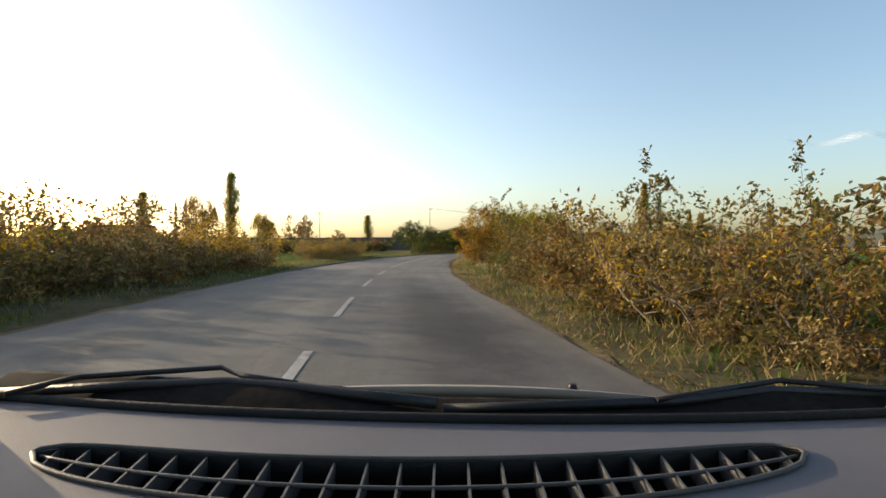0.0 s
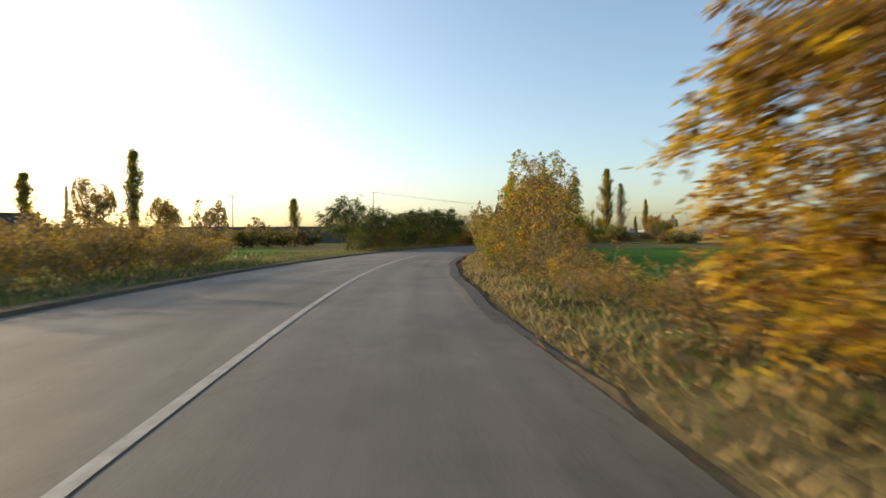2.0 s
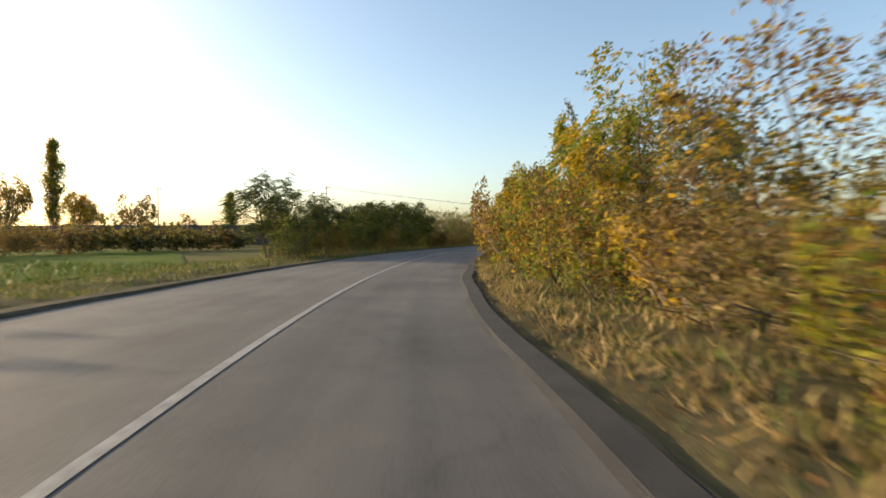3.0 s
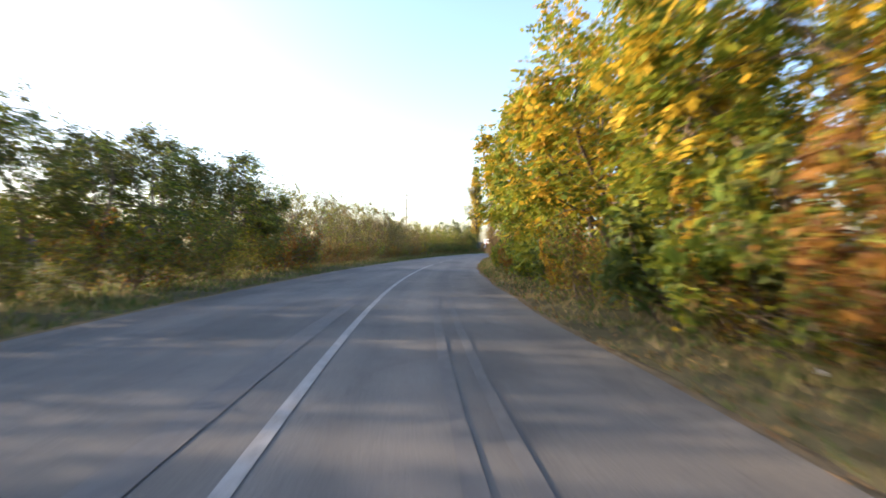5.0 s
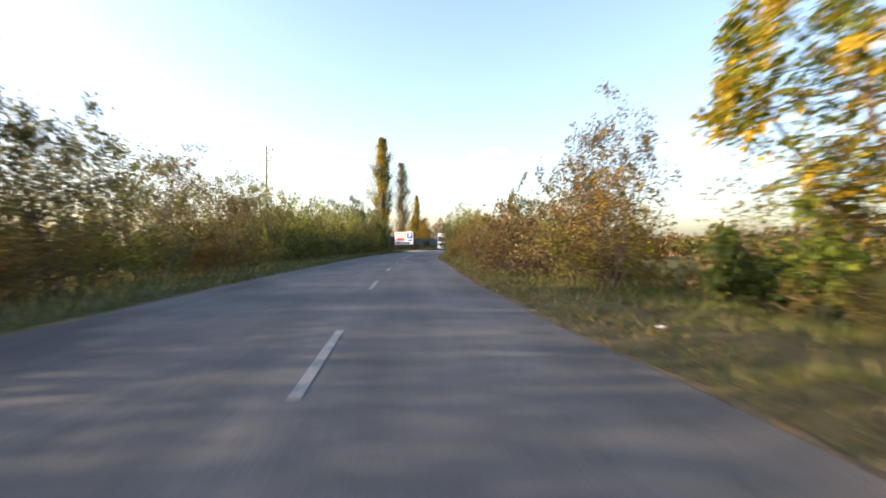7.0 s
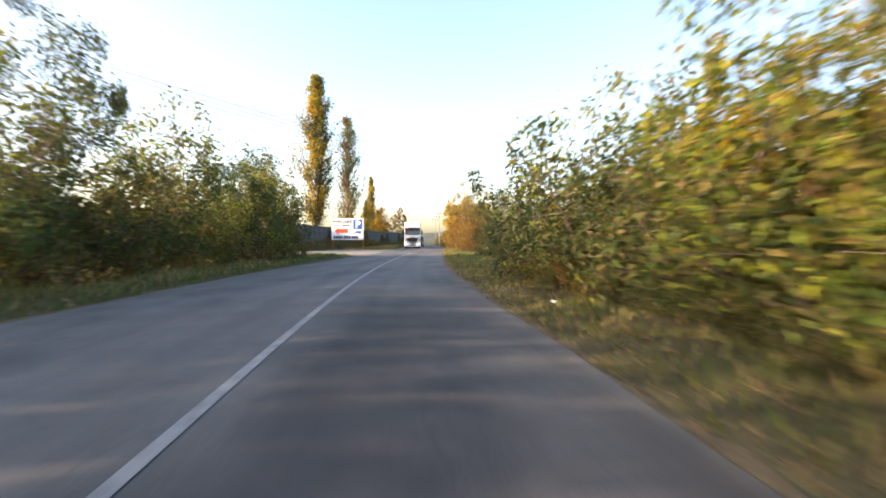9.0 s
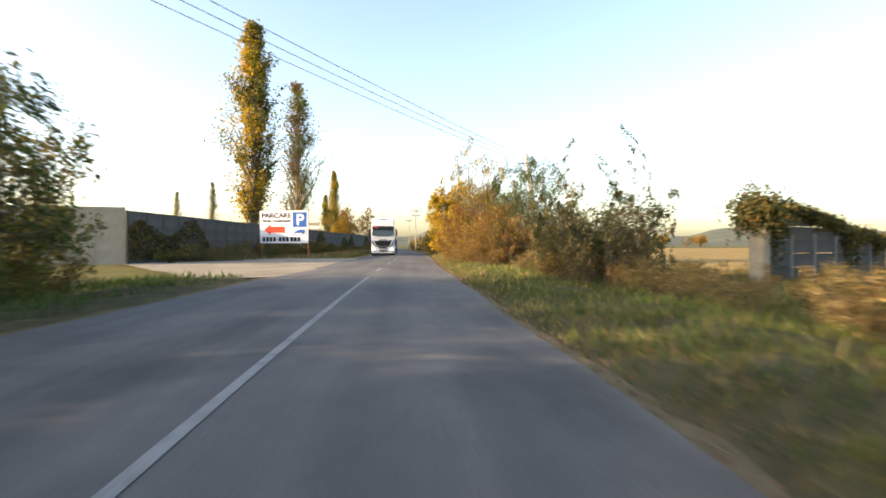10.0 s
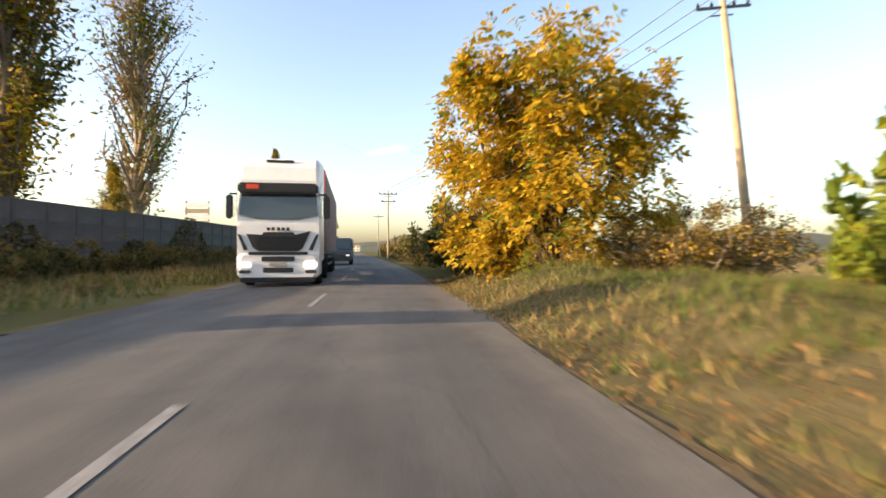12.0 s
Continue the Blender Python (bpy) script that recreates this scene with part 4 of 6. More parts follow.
row([("weed", 1), ("weed", 0)], 204.3, 228.6, 10.0, 1.0, 2.4, 1.1, 1.0, "right weeds")
plant(("arch", 1), *at(220.0, 7.6), 4.5, 0.9)
plant(("arch", 1), *at(216.9, 7.2), 4.6, 0.9)
plant(("arch", 1), *at(218.0, 7.5), 4.4, 0.9)
plant(D0, *at(218.9, 8.4), 4.2)
plant(D0, *at(220.0, 7.2), 3.2)
plant(("red", 0), *at(218.6, 6.6), 1.9)
row([H1, ("weed", 1), ("weed", 0), H1], 206, 232, 7.6, 1.1, 1.3, 1.1, 1.2, "right weeds")
row([("red", 0), ("red", 0), ("red", 0)], 231.0, 241.2, 5.5, [(231, 3.2), (235, 5.0), (238, 5.0), (241.2, 4.2)], 1.7, 0.95, 0.3, "right hedge")
for s_, l_, h_ in ((235.6, 6.4, 5.8), (237.6, 6.2, 6.4), (239.6, 6.8, 6.2)):
    plant(("red", 0), *at(s_, l_), h_, 0.8, group="right hedge")
row([P0, ("red", 0)], 234.0, 241.0, 7.4, 4.4, 2.6, 0.9, 0.4, "right hedge")
plant(("twiggy", 0), *at(239.6, 6.6), 10.2, 1.0)
plant(("twiggy", 0), *at(242.0, 7.4), 9.4, 0.9)
plant(("willow", 0), *at(237.4, 10.0), 9.4, 0.9)
plant(("willow", 0), *at(235.6, 8.6), 6.2, 1.0)
plant(H1, *at(237.5, 9.6), 3.0, 1.1)
plant(("bigwalnut", 0), 57.4, 241.0, 8.4, 0.97, rz=200)
plant(G, 56.4, 239.8, 2.3, 1.1)
plant(G, 57.8, 240.0, 2.2, 1.1)
for x_, y_, h_ in ((59.7, 238.6, 2.8), (60.7, 238.2, 3.1), (61.7, 237.9, 2.9), (63.0, 238.4, 2.2)):
    plant(("fine", 1), x_, y_, h_ + 0.9, 1.1, group="dry bushes by the pole")
for x_, y_, h_ in ((60.2, 239.6, 4.3), (61.3, 239.2, 4.0)):
    plant(("red", 0), x_, y_, h_, 0.7, group="dry bushes by the pole")
row([("weed", 1), H1], 247.2, 258, 8.5, 1.0, 2.4, 1.1, 0.8, "right weeds")
plant(("bright", 0), 56.6, 232.2, 2.9, 1.0)
plant(("bright", 0), 56.4, 230.8, 5.0, 0.8)
for s_, h_ in ((264.0, 5.6), (267.0, 6.4), (270.5, 5.8)):
    plant(D0, *at(s_, 6.4), h_, 0.9, group="right hedge")
row([("bulk", 0), ("bulk", 1)], 262.4, 360.1, 6.4, [(262.4, 4.6), (270, 4.6), (290, 3.6), (360.1, 3.4)], 3.4, 1.0, 0.6, "right hedge")
# left-hand side
row([("weed", 0), ("weed", 0), ("weed", 1)], -6.0, 26.5, -6.5, 1.7, 1.2, 1.1, 0.4, "left weeds")
row([("fine", 0), ("fine", 1), H1], -5.0, 27.0, -7.9, [(-5, 3.3), (10, 3.4), (27, 3.0)], 1.7, 1.1, 0.5, "left hedge")
row([("bulk", 0), ("bulk", 1)], -4.0, 20.0, -11.0, 2.4, 2.6, 1.1, 0.5, "left hedge")
row([("weed", 1)], 23.0, 39.4, -6.4, 0.4, 3.4, 1.0, 0.4, "left weeds")
row([("fine", 1), H0, ("fine", 1)], 39.0, 50.5, -7.6, [(39, 2.5), (45, 2.9), (50.5, 2.2)], 1.4, 1.1, 0.5, "left weeds")
row([("bulk", 1), H0, ("bulk", 0), ("bulk", 0)], 14, 100, -27.0, 3.4, 2.3, 1.2, 0.8, "left thicket")
row([("bulk", 0), ("bulk", 1)], 10, 100, -42.0, 3.4, 6.0, 1.9, 2.0, "left thicket")
row([("locust", 0), ("locust", 1)], 72, 109, -8.4, [(72, 5.3), (76, 4.2), (84, 5.0), (98, 5.9), (104, 5.9), (109, 5.0)], 2.4, 1.15, 0.5, "left trees")
row([D0, D1, H2], 70.3, 110, -7.0, 2.9, 2.2, 1.1, 0.4, "left hedge")
row([("haw", 0), ("haw", 1), ("haw", 0)], 106.5, 157, -8.0, [(104, 5.2), (123.9, 5.8), (129, 6.6), (137, 5.6), (157, 5.6)], 1.9, 0.95, 0.5, "left hedge")
plant(("airy", 1), -3.1, 138.2, 5.7, 0.9, group="left trees")
plant(("airy", 1), -4.5, 136.6, 5.9, 0.9, group="left trees")
row([H0, H2, ("pale", 0)], 108, 156.6, -7.0, 2.5, 1.9, 1.0, 0.3, "left hedge")
row([("bulk", 0), ("bulk", 1)], 130, 160, -9.4, 2.9, 3.0, 1.0, 0.4, "left hedge")
row([D0, D1, D1], 158, 214.5, -8.3, [(158, 5.6), (184.5, 5.9), (198.7, 6.6), (207, 7.0), (214.5, 6.8)], 2.3, 0.95, 0.4, "left hedge")
row([("weed", 0), H0, D1], 157.6, 216.5, -6.9, 1.6, 2.2, 1.0, 0.3, "left weeds")
row([("weed", 1), ("weed", 0)], 252, 322.1, -7.0, 0.7, 2.6, 1.2, 1.0, "left weeds")
row([("bulk", 0), ("bulk", 1)], 250, 330, -11.0, [(250, 1.3), (262, 2.0), (330, 2.2)], 2.4, 1.2, 0.6, "left hedge")
for k_ in range(30):
    plant([("bulk", 0), ("weed", 0), ("bulk", 1)][k_ % 3], 29.0 + 1.55 * k_ + RNG.uniform(-0.3, 0.3), 232.6 + 2.43 * k_ + RNG.uniform(-0.3, 0.3), RNG.uniform(1.2, 2.2), 1.2, group="weeds below the wall")
# poplars and far trees
plant(("poplar", 0), 41.3, 268.6, 32.6, 1.36)
plant(("poplar", 1), 48.4, 272.6, 26.4, 1.5)
plant(("poplar", 0), 79.2, 346.6, 24.3)
plant(("poplar", 0), 62.5, 303.0, 12.3, 1.1)
plant(("poplar", 0), 46.6, 264.6, 6.4, 1.5)
for x_, y_, h_ in ((33.4, 290.5, 10.4), (38.2, 285.5, 11.8)):
    plant(("poplar", 1), x_, y_, h_)
plant(("far", 0), 95, 385, 19, 1.0)
plant(("far", 1), 106, 395, 18, 1.1)
plant(("far", 0), 84, 352, 11, 0.9)
plant(("poplar", 2), -151.8, 225.3, 36.9)
plant(("far", 0), -164, 218, 29.0, 0.62)
plant(("poplar", 2), -214, 239.8, 30.4, 1.25)
plant(("poplar", 1), -197.7, 244.3, 25.0, 0.9)
plant(("far", 0), -100, 168, 15.0, 0.85)
plant(("far", 1), -90, 173, 13.4, 1.0)
plant(("far", 1), -73, 147, 9.6, 0.9)
plant(("poplar", 2), -51.0, 138.3, 9.8, 1.5)
plant(("far", 1), -62, 143, 6.4, 1.0)
plant(("far", 1), -42, 140, 7.2, 0.9)
plant(("far", 0), -34, 142, 6.5, 0.9)
for i in range(34):
    f_ = i / 33
    plant([("bulk", 0), ("bulk", 1)][i % 2], -190 + 150 * f_ + RNG.uniform(-3, 3), 128 + 5 * math.sin(i) + 6 * f_, RNG.uniform(3.0, 4.6), 1.9, group="far left hedge")
for i in range(16):
    a_ = radians(26 + 2.2 * i + RNG.uniform(-1, 1))
    d_ = RNG.uniform(380, 500)
    plant([("far", 0), ("far", 1)][int(RNG.integers(2))], d_ * math.sin(a_), d_ * math.cos(a_), RNG.uniform(6, 10), 1.2, group="far right trees")

# ---------------------------------------------------------------- grass, crop and fallen leaves
def blades(name, pos, height, width, mat_, label, category, lean=0.35):
    n = len(pos)
    a_ = RNG.uniform(0, math.tau, n)
    h = height * RNG.uniform(0.45, 1.25, n)
    w = width * RNG.uniform(0.6, 1.3, n)
    dx, dy = np.cos(a_) * w, np.sin(a_) * w
    t = pos + np.column_stack([RNG.normal(0, lean, n) * h, RNG.normal(0, lean, n) * h, h])
    v = np.stack([pos - np.column_stack([dx, dy, np.zeros(n)]), pos + np.column_stack([dx, dy, np.zeros(n)]), t], 1).reshape(-1, 3)
    return tagged(mesh_ob(name, v, np.arange(3 * n).reshape(-1, 3), mat_), label, category, kind="stuff")


def scatter(s0, s1, lat0, lat1, per_m2, clump=0.9):
    """Random places beside the road, in clumps."""
    n = int((s1 - s0) * (1.5 if callable(lat0) else abs(lat1 - lat0)) * per_m2 * 2)
    s = RNG.uniform(s0, s1, n)
    u = RNG.uniform(0, 1, n)
    keep = RNG.uniform(size=n) < 0.5 + 0.5 * clump * np.sin(s * 1.7 + 4 * np.sin(s * 0.31)) * np.sin(u * 5 + s * 0.9)
    s, u = s[keep], u[keep]
    lo = lat0(s) if callable(lat0) else lat0
    hi = lat1(s) if callable(lat1) else lat1
    lat = lo + (hi - lo) * u
    return np.column_stack([at(s, lat), verge_z(s, lat) - 0.005])


for s0, s1, dens in ((-12, 18, 34), (18, 40, 60), (40, 125, 44), (125, 262, 28)):
    blades("verge_grass", scatter(s0, s1, 3.12, 4.0, dens), 0.1, 0.013, STRAW, "trampled straw at the road's edge", "grass", 0.8)
    blades("verge_grass", scatter(s0, s1, 3.12, 4.4, dens * 0.8), 0.1, 0.016, TURF, "short green grass at the road's edge", "grass", 0.5)
    blades("verge_grass", scatter(s0, s1, 3.6, 6.2, dens * 0.6), 0.2, 0.014, STRAW, "dry straw-coloured verge grass", "grass", 0.5)
    blades("verge_grass", scatter(s0, s1, 3.6, 8.0, dens * 0.8), 0.16, 0.016, TURF, "short green verge grass", "grass")
    if s0 < 100:
        blades("verge_grass", scatter(s0, s1, -8.5, -4.6, dens * 0.35), 0.2, 0.014, STRAW, "dry straw-coloured verge grass", "grass", 0.5)
        blades("verge_grass", scatter(s0, s1, -9.5, -4.2, dens * 0.9), 0.18, 0.018, TURF, "short green verge grass", "grass")
blades("verge_grass", scatter(125, 207, -8.0, -4.2, 50), 0.22, 0.018, TURF, "short green verge grass", "grass")
blades("verge_grass", scatter(125, 207, -8.0, -4.6, 22), 0.24, 0.024, STRAW, "dry straw-coloured verge grass", "grass", 0.5)
blades("verge_grass", scatter(249, 330, -13.0, -4.2, 16), 0.3, 0.03, TURF, "tall green verge grass below the wall", "grass")
blades("verge_grass", scatter(246, 330, -13.0, -4.4, 9), 0.45, 0.025, STRAW, "dry straw-coloured verge grass below the wall", "grass", 0.4)
blades("verge_grass", scatter(204, 236, 7.0, 15.0, 22), 0.4, 0.014, WEEDY, "tall brown withered grass behind the verge", "grass", 0.45)
blades("verge_grass", scatter(207, 221, -8.5, -4.4, 40), 0.24, 0.024, TURF, "short green verge grass", "grass")
blades("verge_grass", scatter(240, 264, 4.2, 16.0, 40), 0.24, 0.01, WEEDY, "tall dry grass behind the verge", "grass", 0.5)
blades("verge_grass", scatter(241, 264, 3.8, 9.0, 10), 0.16, 0.008, STRAW, "bleached dry grass on the bank", "grass", 0.6)
blades("verge_grass", scatter(241, 258, 5.0, 14.0, 90), 0.2, 0.011, TURF, "yellow-green grass on the bank", "grass", 0.5)
blades("verge_grass", scatter(196, 240, 3.3, 9.0, 70), 0.16, 0.012, TURF, "lush green grass on the verge", "grass", 0.5)
blades("verge_grass", scatter(196, 240, 4.0, 16.0, 13), 0.2, 0.025, TURF, "tall green grass behind the verge", "grass", 0.5)
blades("verge_grass", scatter(30, 72, 3.15, 4.3, 50), 0.17, 0.02, STRAW, "bright straw grass along the tar lip", "grass", 0.6)
blades("verge_grass", scatter(100, 196, 3.25, 8.0, 44), 0.15, 0.012, TURF, "green grass along the hedge", "grass", 0.5)
blades("verge_grass", scatter(128, 152, 5.0, 22.0, 34), 0.2, 0.016, TURF, "green grass behind the verge", "grass")
blades("dry_grass", scatter(20, 31, 4.4, 8.0, 24), 0.27, 0.018, STRAW, "tall bleached dry grass at the field's edge", "grass", 0.45)
crop = scatter(14, 44, 6.9, 34, 42, 0.1)
crop[:, 2] = -0.06
blades("young_crop", crop, 0.14, 0.02, CROP, "young green winter crop", "crop")
mead = scatter(16, 66, -30, -8.6, 18, 0.5)
mead[:, 2] = -0.06
blades("meadow_grass", mead, 0.22, 0.03, TURF, "yellowish green meadow grass", "grass")
lit = np.concatenate([scatter(-8, 262, lambda s: right_edge(s) - 0.03, lambda s: right_edge(s) + 1.3, 34)])
lit[:, 2] += 0.02 + 0.03 * RNG.uniform(0, 1, len(lit))
drift = scatter(241, 263, 3.3, 5.6, 26, 0.6)
drift[:, 2] += 0.015 + 0.03 * RNG.uniform(0, 1, len(drift))
tagged(leaf_mesh("leaf_litter", drift, 0.065, LITTER, None, np.random.default_rng(6), up=2.5), "fallen brown leaves on the bank below the walnut tree", "leaf litter", kind="stuff")
holder = leaf_mesh("leaf_litter", lit, 0.055, LITTER, None, np.random.default_rng(5), up=2.5)
tagged(holder, "fallen brown and orange leaves along the road's edge", "leaf litter", kind="stuff")

u_ = RNG.uniform(0, 1, 16000) ** 1.4 * 90
d_ = 0.2 + np.abs(RNG.normal(0, 1.7, 16000))
foot = np.column_stack([29.4 + 0.533 * u_ + 0.846 * d_, 236.2 + 0.846 * u_ - 0.533 * d_, np.full(16000, -0.09)])
blades("wall_weeds", foot, 0.9, 0.02, WEEDY, "tall brown withered weeds below the wall", "weeds", 0.3)

# tyre marks on the road
for la, lb in ((-0.62, -0.36), (1.12, 1.24), (1.42, 1.52)):
    ob = strip("tyre_mark", 72, 92, [lambda s, q=la: q + 0.012 * (s - 82), lambda s, q=lb: q + 0.012 * (s - 82)], [0.0235 if la < 1.3 else 0.0195] * 2, SKID, 0.8, 0.004)
    tagged(ob, "dark curved tyre mark on the asphalt", "tyre mark", kind="structure")


# ---------------------------------------------------------------- litter
def litter(x, y, z=-0.02, k=1.0):
    bm = bmesh.new()
    bmesh.ops.create_icosphere(bm, subdivisions=2, radius=0.09 * k)
    for v in bm.verts:
        v.co = Vector((v.co.x * 1.5, v.co.y, max(v.co.z, -0.03) * 0.6)) * (1 + 0.35 * noise.noise(v.co * 25 + Vector((x, y, 0))))
    ob = part("plastic_litter", bm, CLOTH_WHITE, None)
    ob.matrix_world = pose(x, y, z, 0, 0, RNG.uniform(0, 360))
    tagged(ob, "crumpled white plastic litter on the verge", "litter", "roadside litter")


for s_, l_ in ((10.6, 4.2), (41.5, 4.5), (85, 4.6), (122, 4.6), (134, 4.4), (187.5, 4.2), (191, 4.5), (252.5, 4.3), (39, -5.4)):
    litter(*at(s_, l_), k=0.5)


# ---------------------------------------------------------------- wall, sign, ruin, poles
def wall_run(name, x0, y0, x1, y1, h, label, panel=2.0, thick=0.16, mat_=None, panels=True):
    """A precast concrete wall: posts and, between them, slabs."""
    d = math.hypot(x1 - x0, y1 - y0)
    n = max(1, round(d / panel))
    rz = math.degrees(math.atan2(y1 - y0, x1 - x0))
    root = new(name)
    root.matrix_world = pose(x0, y0, -0.1, 0, 0, rz)
    bm = bmesh.new()
    box(bm, (0, 0, h / 2), (0.18, 0.13, h + 0.02), bevel=0.02)
    post = part("post", bm, mat_ or CONCRETE, root)
    bm = bmesh.new()
    box(bm, (0, 0, 0), (d / n - 0.19, 0.09, h / 4 - 0.003), bevel=0.008)
    slab = part("slab", bm, mat_ or CONCRETE, root)
    slab.location = (d / n * 0.5, 0, h / 8)
    for i in range(n):
        for k in range(4):
            if i or k:
                o = new("slab", slab.data)
                o.parent, o.location = root, (d / n * (i + 0.5), RNG.uniform(-0.012, 0.012), h / 8 + k * h / 4)
        o = new("post", post.data)
        o.parent, o.location = root, (d / n * (i + 1), 0, RNG.uniform(-0.03, 0.02))
    return tagged(root, label, "wall", kind="structure")


# its colour carries the shade of the road-facing side besides the stains
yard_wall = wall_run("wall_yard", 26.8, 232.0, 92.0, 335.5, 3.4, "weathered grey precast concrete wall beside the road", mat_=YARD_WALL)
rng_ = np.random.default_rng(9)
for n_, m_, k_ in ((10000, DARK, 0.8), (6000, BROWN, 0.5)):
    u_ = 122.3 * rng_.uniform(0, 1, n_) ** 1.3
    top_ = 1.6 + 1.2 * np.sin(u_ * 0.31) + 0.9 * np.sin(u_ * 0.83 + 1)
    leaf_mesh("creeper", np.column_stack([u_, -0.12 + rng_.normal(0, 0.05, n_), np.clip(top_ * rng_.uniform(0.1, 1, n_), 0.1, 3.5)]), 0.24, m_, yard_wall, rng_)
wall_run("wall_gate", 20.3, 233.2, 26.6, 232.1, 3.6, "pale concrete gate wall beside the gravel yard", 1.6, mat_=PALE_CONCRETE)
# the dark colour stands in for the wall's backlit side
wall_run("wall_far", -124, 141, -24, 131, 3.5, "long dark concrete wall beyond the meadow", 4.0, mat_=DARK_WALL)


def letters(body, size, mat_, parent, x, z, name="lettering", width=None):
    cu = bpy.data.curves.new(name, "FONT")
    cu.body, cu.size, cu.extrude, cu.offset, cu.align_x = body, size, 0.004, size * 0.022, "LEFT"
    tmp = bpy.data.objects.new("tmp_text", cu)
    scene.collection.objects.link(tmp)
    bpy.context.view_layer.update()
    me = bpy.data.meshes.new_from_object(tmp.evaluated_get(bpy.context.evaluated_depsgraph_get()))
    bpy.data.objects.remove(tmp)
    me.materials.clear()
    me.materials.append(mat_)
    xs = [v.co.x for v in me.vertices]
    k = (width / (max(xs) - min(xs))) if width else 1.0
    ob = new(name, me)
    ob.parent = parent
    ob.matrix_local = Matrix.Translation((x, -0.045, z)) @ pose(0, 0, 0, 90, 0, 0) @ Matrix.Diagonal((k, 1, 1, 1))
    return ob


def flat(parent, name, pts, mat_, y=-0.04, label=""):
    """A flat plate with the given outline in the board's plane."""
    bm = bmesh.new()
    a_ = [bm.verts.new((x, y, z)) for x, z in pts]
    b_ = [bm.verts.new((x, y + 0.012, z)) for x, z in pts]
    bm.faces.new(a_)
    bm.faces.new(b_[::-1])
    for i in range(len(pts)):
        bm.faces.new((a_[i], b_[i], b_[(i + 1) % len(pts)], a_[(i + 1) % len(pts)]))
    bmesh.ops.recalc_face_normals(bm, faces=bm.faces)
    return part(name, bm, mat_, parent, label)


def rect(x, z, w, h):
    return [(x, z), (x + w, z), (x + w, z + h), (x, z + h)]


def parking_sign():
    root = new("parking_sign")
    root.matrix_world = pose(38.62, 240.75, -0.1, 0, 0, -37.8)
    W, Z0, Z1 = 4.5, 1.4, 4.28
    H = Z1 - Z0
    bm = bmesh.new()
    box(bm, (0, 0, (Z0 + Z1) / 2), (W, 0.05, H), bevel=0.01)
    board = part("board", bm, PAINT_BOARD, root, "white printed board")
    for x_ in (-W / 2 + 0.15, W / 2 - 0.04):
        bm = bmesh.new()
        box(bm, (x_, 0.09, Z1 / 2), (0.09, 0.09, Z1 + 0.05), bevel=0.008)
        part("post", bm, STEEL_ORANGE, root, "orange-brown steel post")
    bm = bmesh.new()
    for z in (Z0 + 0.15, Z1 - 0.15):
        box(bm, (0, 0.06, z), (W - 0.1, 0.06, 0.06))
    part("rear_frame", bm, METAL_DARK, root)
    lx = -W / 2
    letters("PARCARE", 0.58, PAINT_INK, root, lx + 0.17, Z1 - 0.62, width=2.72)
    letters("TIRURI / CAMIOANE", 0.3, PAINT_INK, root, lx + 0.2, Z1 - 1.02, width=2.68)
    flat(root, "arrow", [(lx + 0.42, Z0 + 1.2), (lx + 1.02, Z0 + 1.68), (lx + 1.02, Z0 + 1.47), (lx + 2.35, Z0 + 1.47), (lx + 2.35, Z0 + 0.93), (lx + 1.02, Z0 + 0.93), (lx + 1.02, Z0 + 0.72)],
         PAINT_RED, label="red arrow pointing left")
    # the number on the lower edge, as plain bars
    x_ = lx + 0.28
    for k, wd in enumerate((0.32, 0.32, 0.32, 0.32, 0.2, 0.32, 0.32, 0.32, 0.1, 0.32, 0.32, 0.32)):
        flat(root, "number_bar", rect(x_, Z0 + (0.3 if wd == 0.2 else 0.16), wd - 0.07, 0.08 if wd in (0.1, 0.2) else 0.38), PAINT_INK)
        x_ += wd + 0.005
    # parking emblem and truck picture
    flat(root, "blue_panel", rect(lx + 3.08, Z0 + 1.42, 1.28, 1.32), PAINT_BLUE, label="blue panel with white letter")
    letters("P", 1.35, PAINT_BOARD, root, lx + 3.38, Z0 + 1.62, "white_letter", width=0.68).location.y = -0.055
    flat(root, "picture_panel", rect(lx + 3.08, Z0 + 0.72, 1.28, 0.6), PAINT_BLUE)
    flat(root, "picture_ground", rect(lx + 3.13, Z0 + 0.77, 1.18, 0.5), PAINT_BOARD, -0.05)
    flat(root, "truck_picture", [(lx + 3.24, Z0 + 0.9), (lx + 4.22, Z0 + 0.9), (lx + 4.22, Z0 + 1.2), (lx + 3.52, Z0 + 1.2), (lx + 3.5, Z0 + 1.08), (lx + 3.26, Z0 + 1.06)], PAINT_BLUE, -0.06)
    for x_ in (3.36, 3.95, 4.1):
        flat(root, "wheel_picture", [(lx + x_ + 0.07 * math.cos(k), Z0 + 0.9 + 0.07 * math.sin(k)) for k in np.linspace(0, math.tau, 12, endpoint=False)], PAINT_INK, -0.066)
    tagged(root, "large white parking sign with red arrow on posts", "sign")


parking_sign()


def board_rack():
    root = new("board_rack")
    root.matrix_world = pose(53.7, 282.5, -0.1, 0, 0, -30)
    for x_ in (-1.0, 1.0):
        bm = bmesh.new()
        box(bm, (x_, 0, 2.9), (0.1, 0.1, 5.8))
        part("post", bm, METAL_DARK, root)
    for k in range(5):
        bm = bmesh.new()
        box(bm, (0, -0.08, 3.2 + k * 0.55), (2.2, 0.05, 0.42), bevel=0.01)
        part("board", bm, PALE_CONCRETE if k % 2 else PAINT_BOARD, root)
    tagged(root, "rack of stacked pale name boards on posts", "sign")


board_rack()


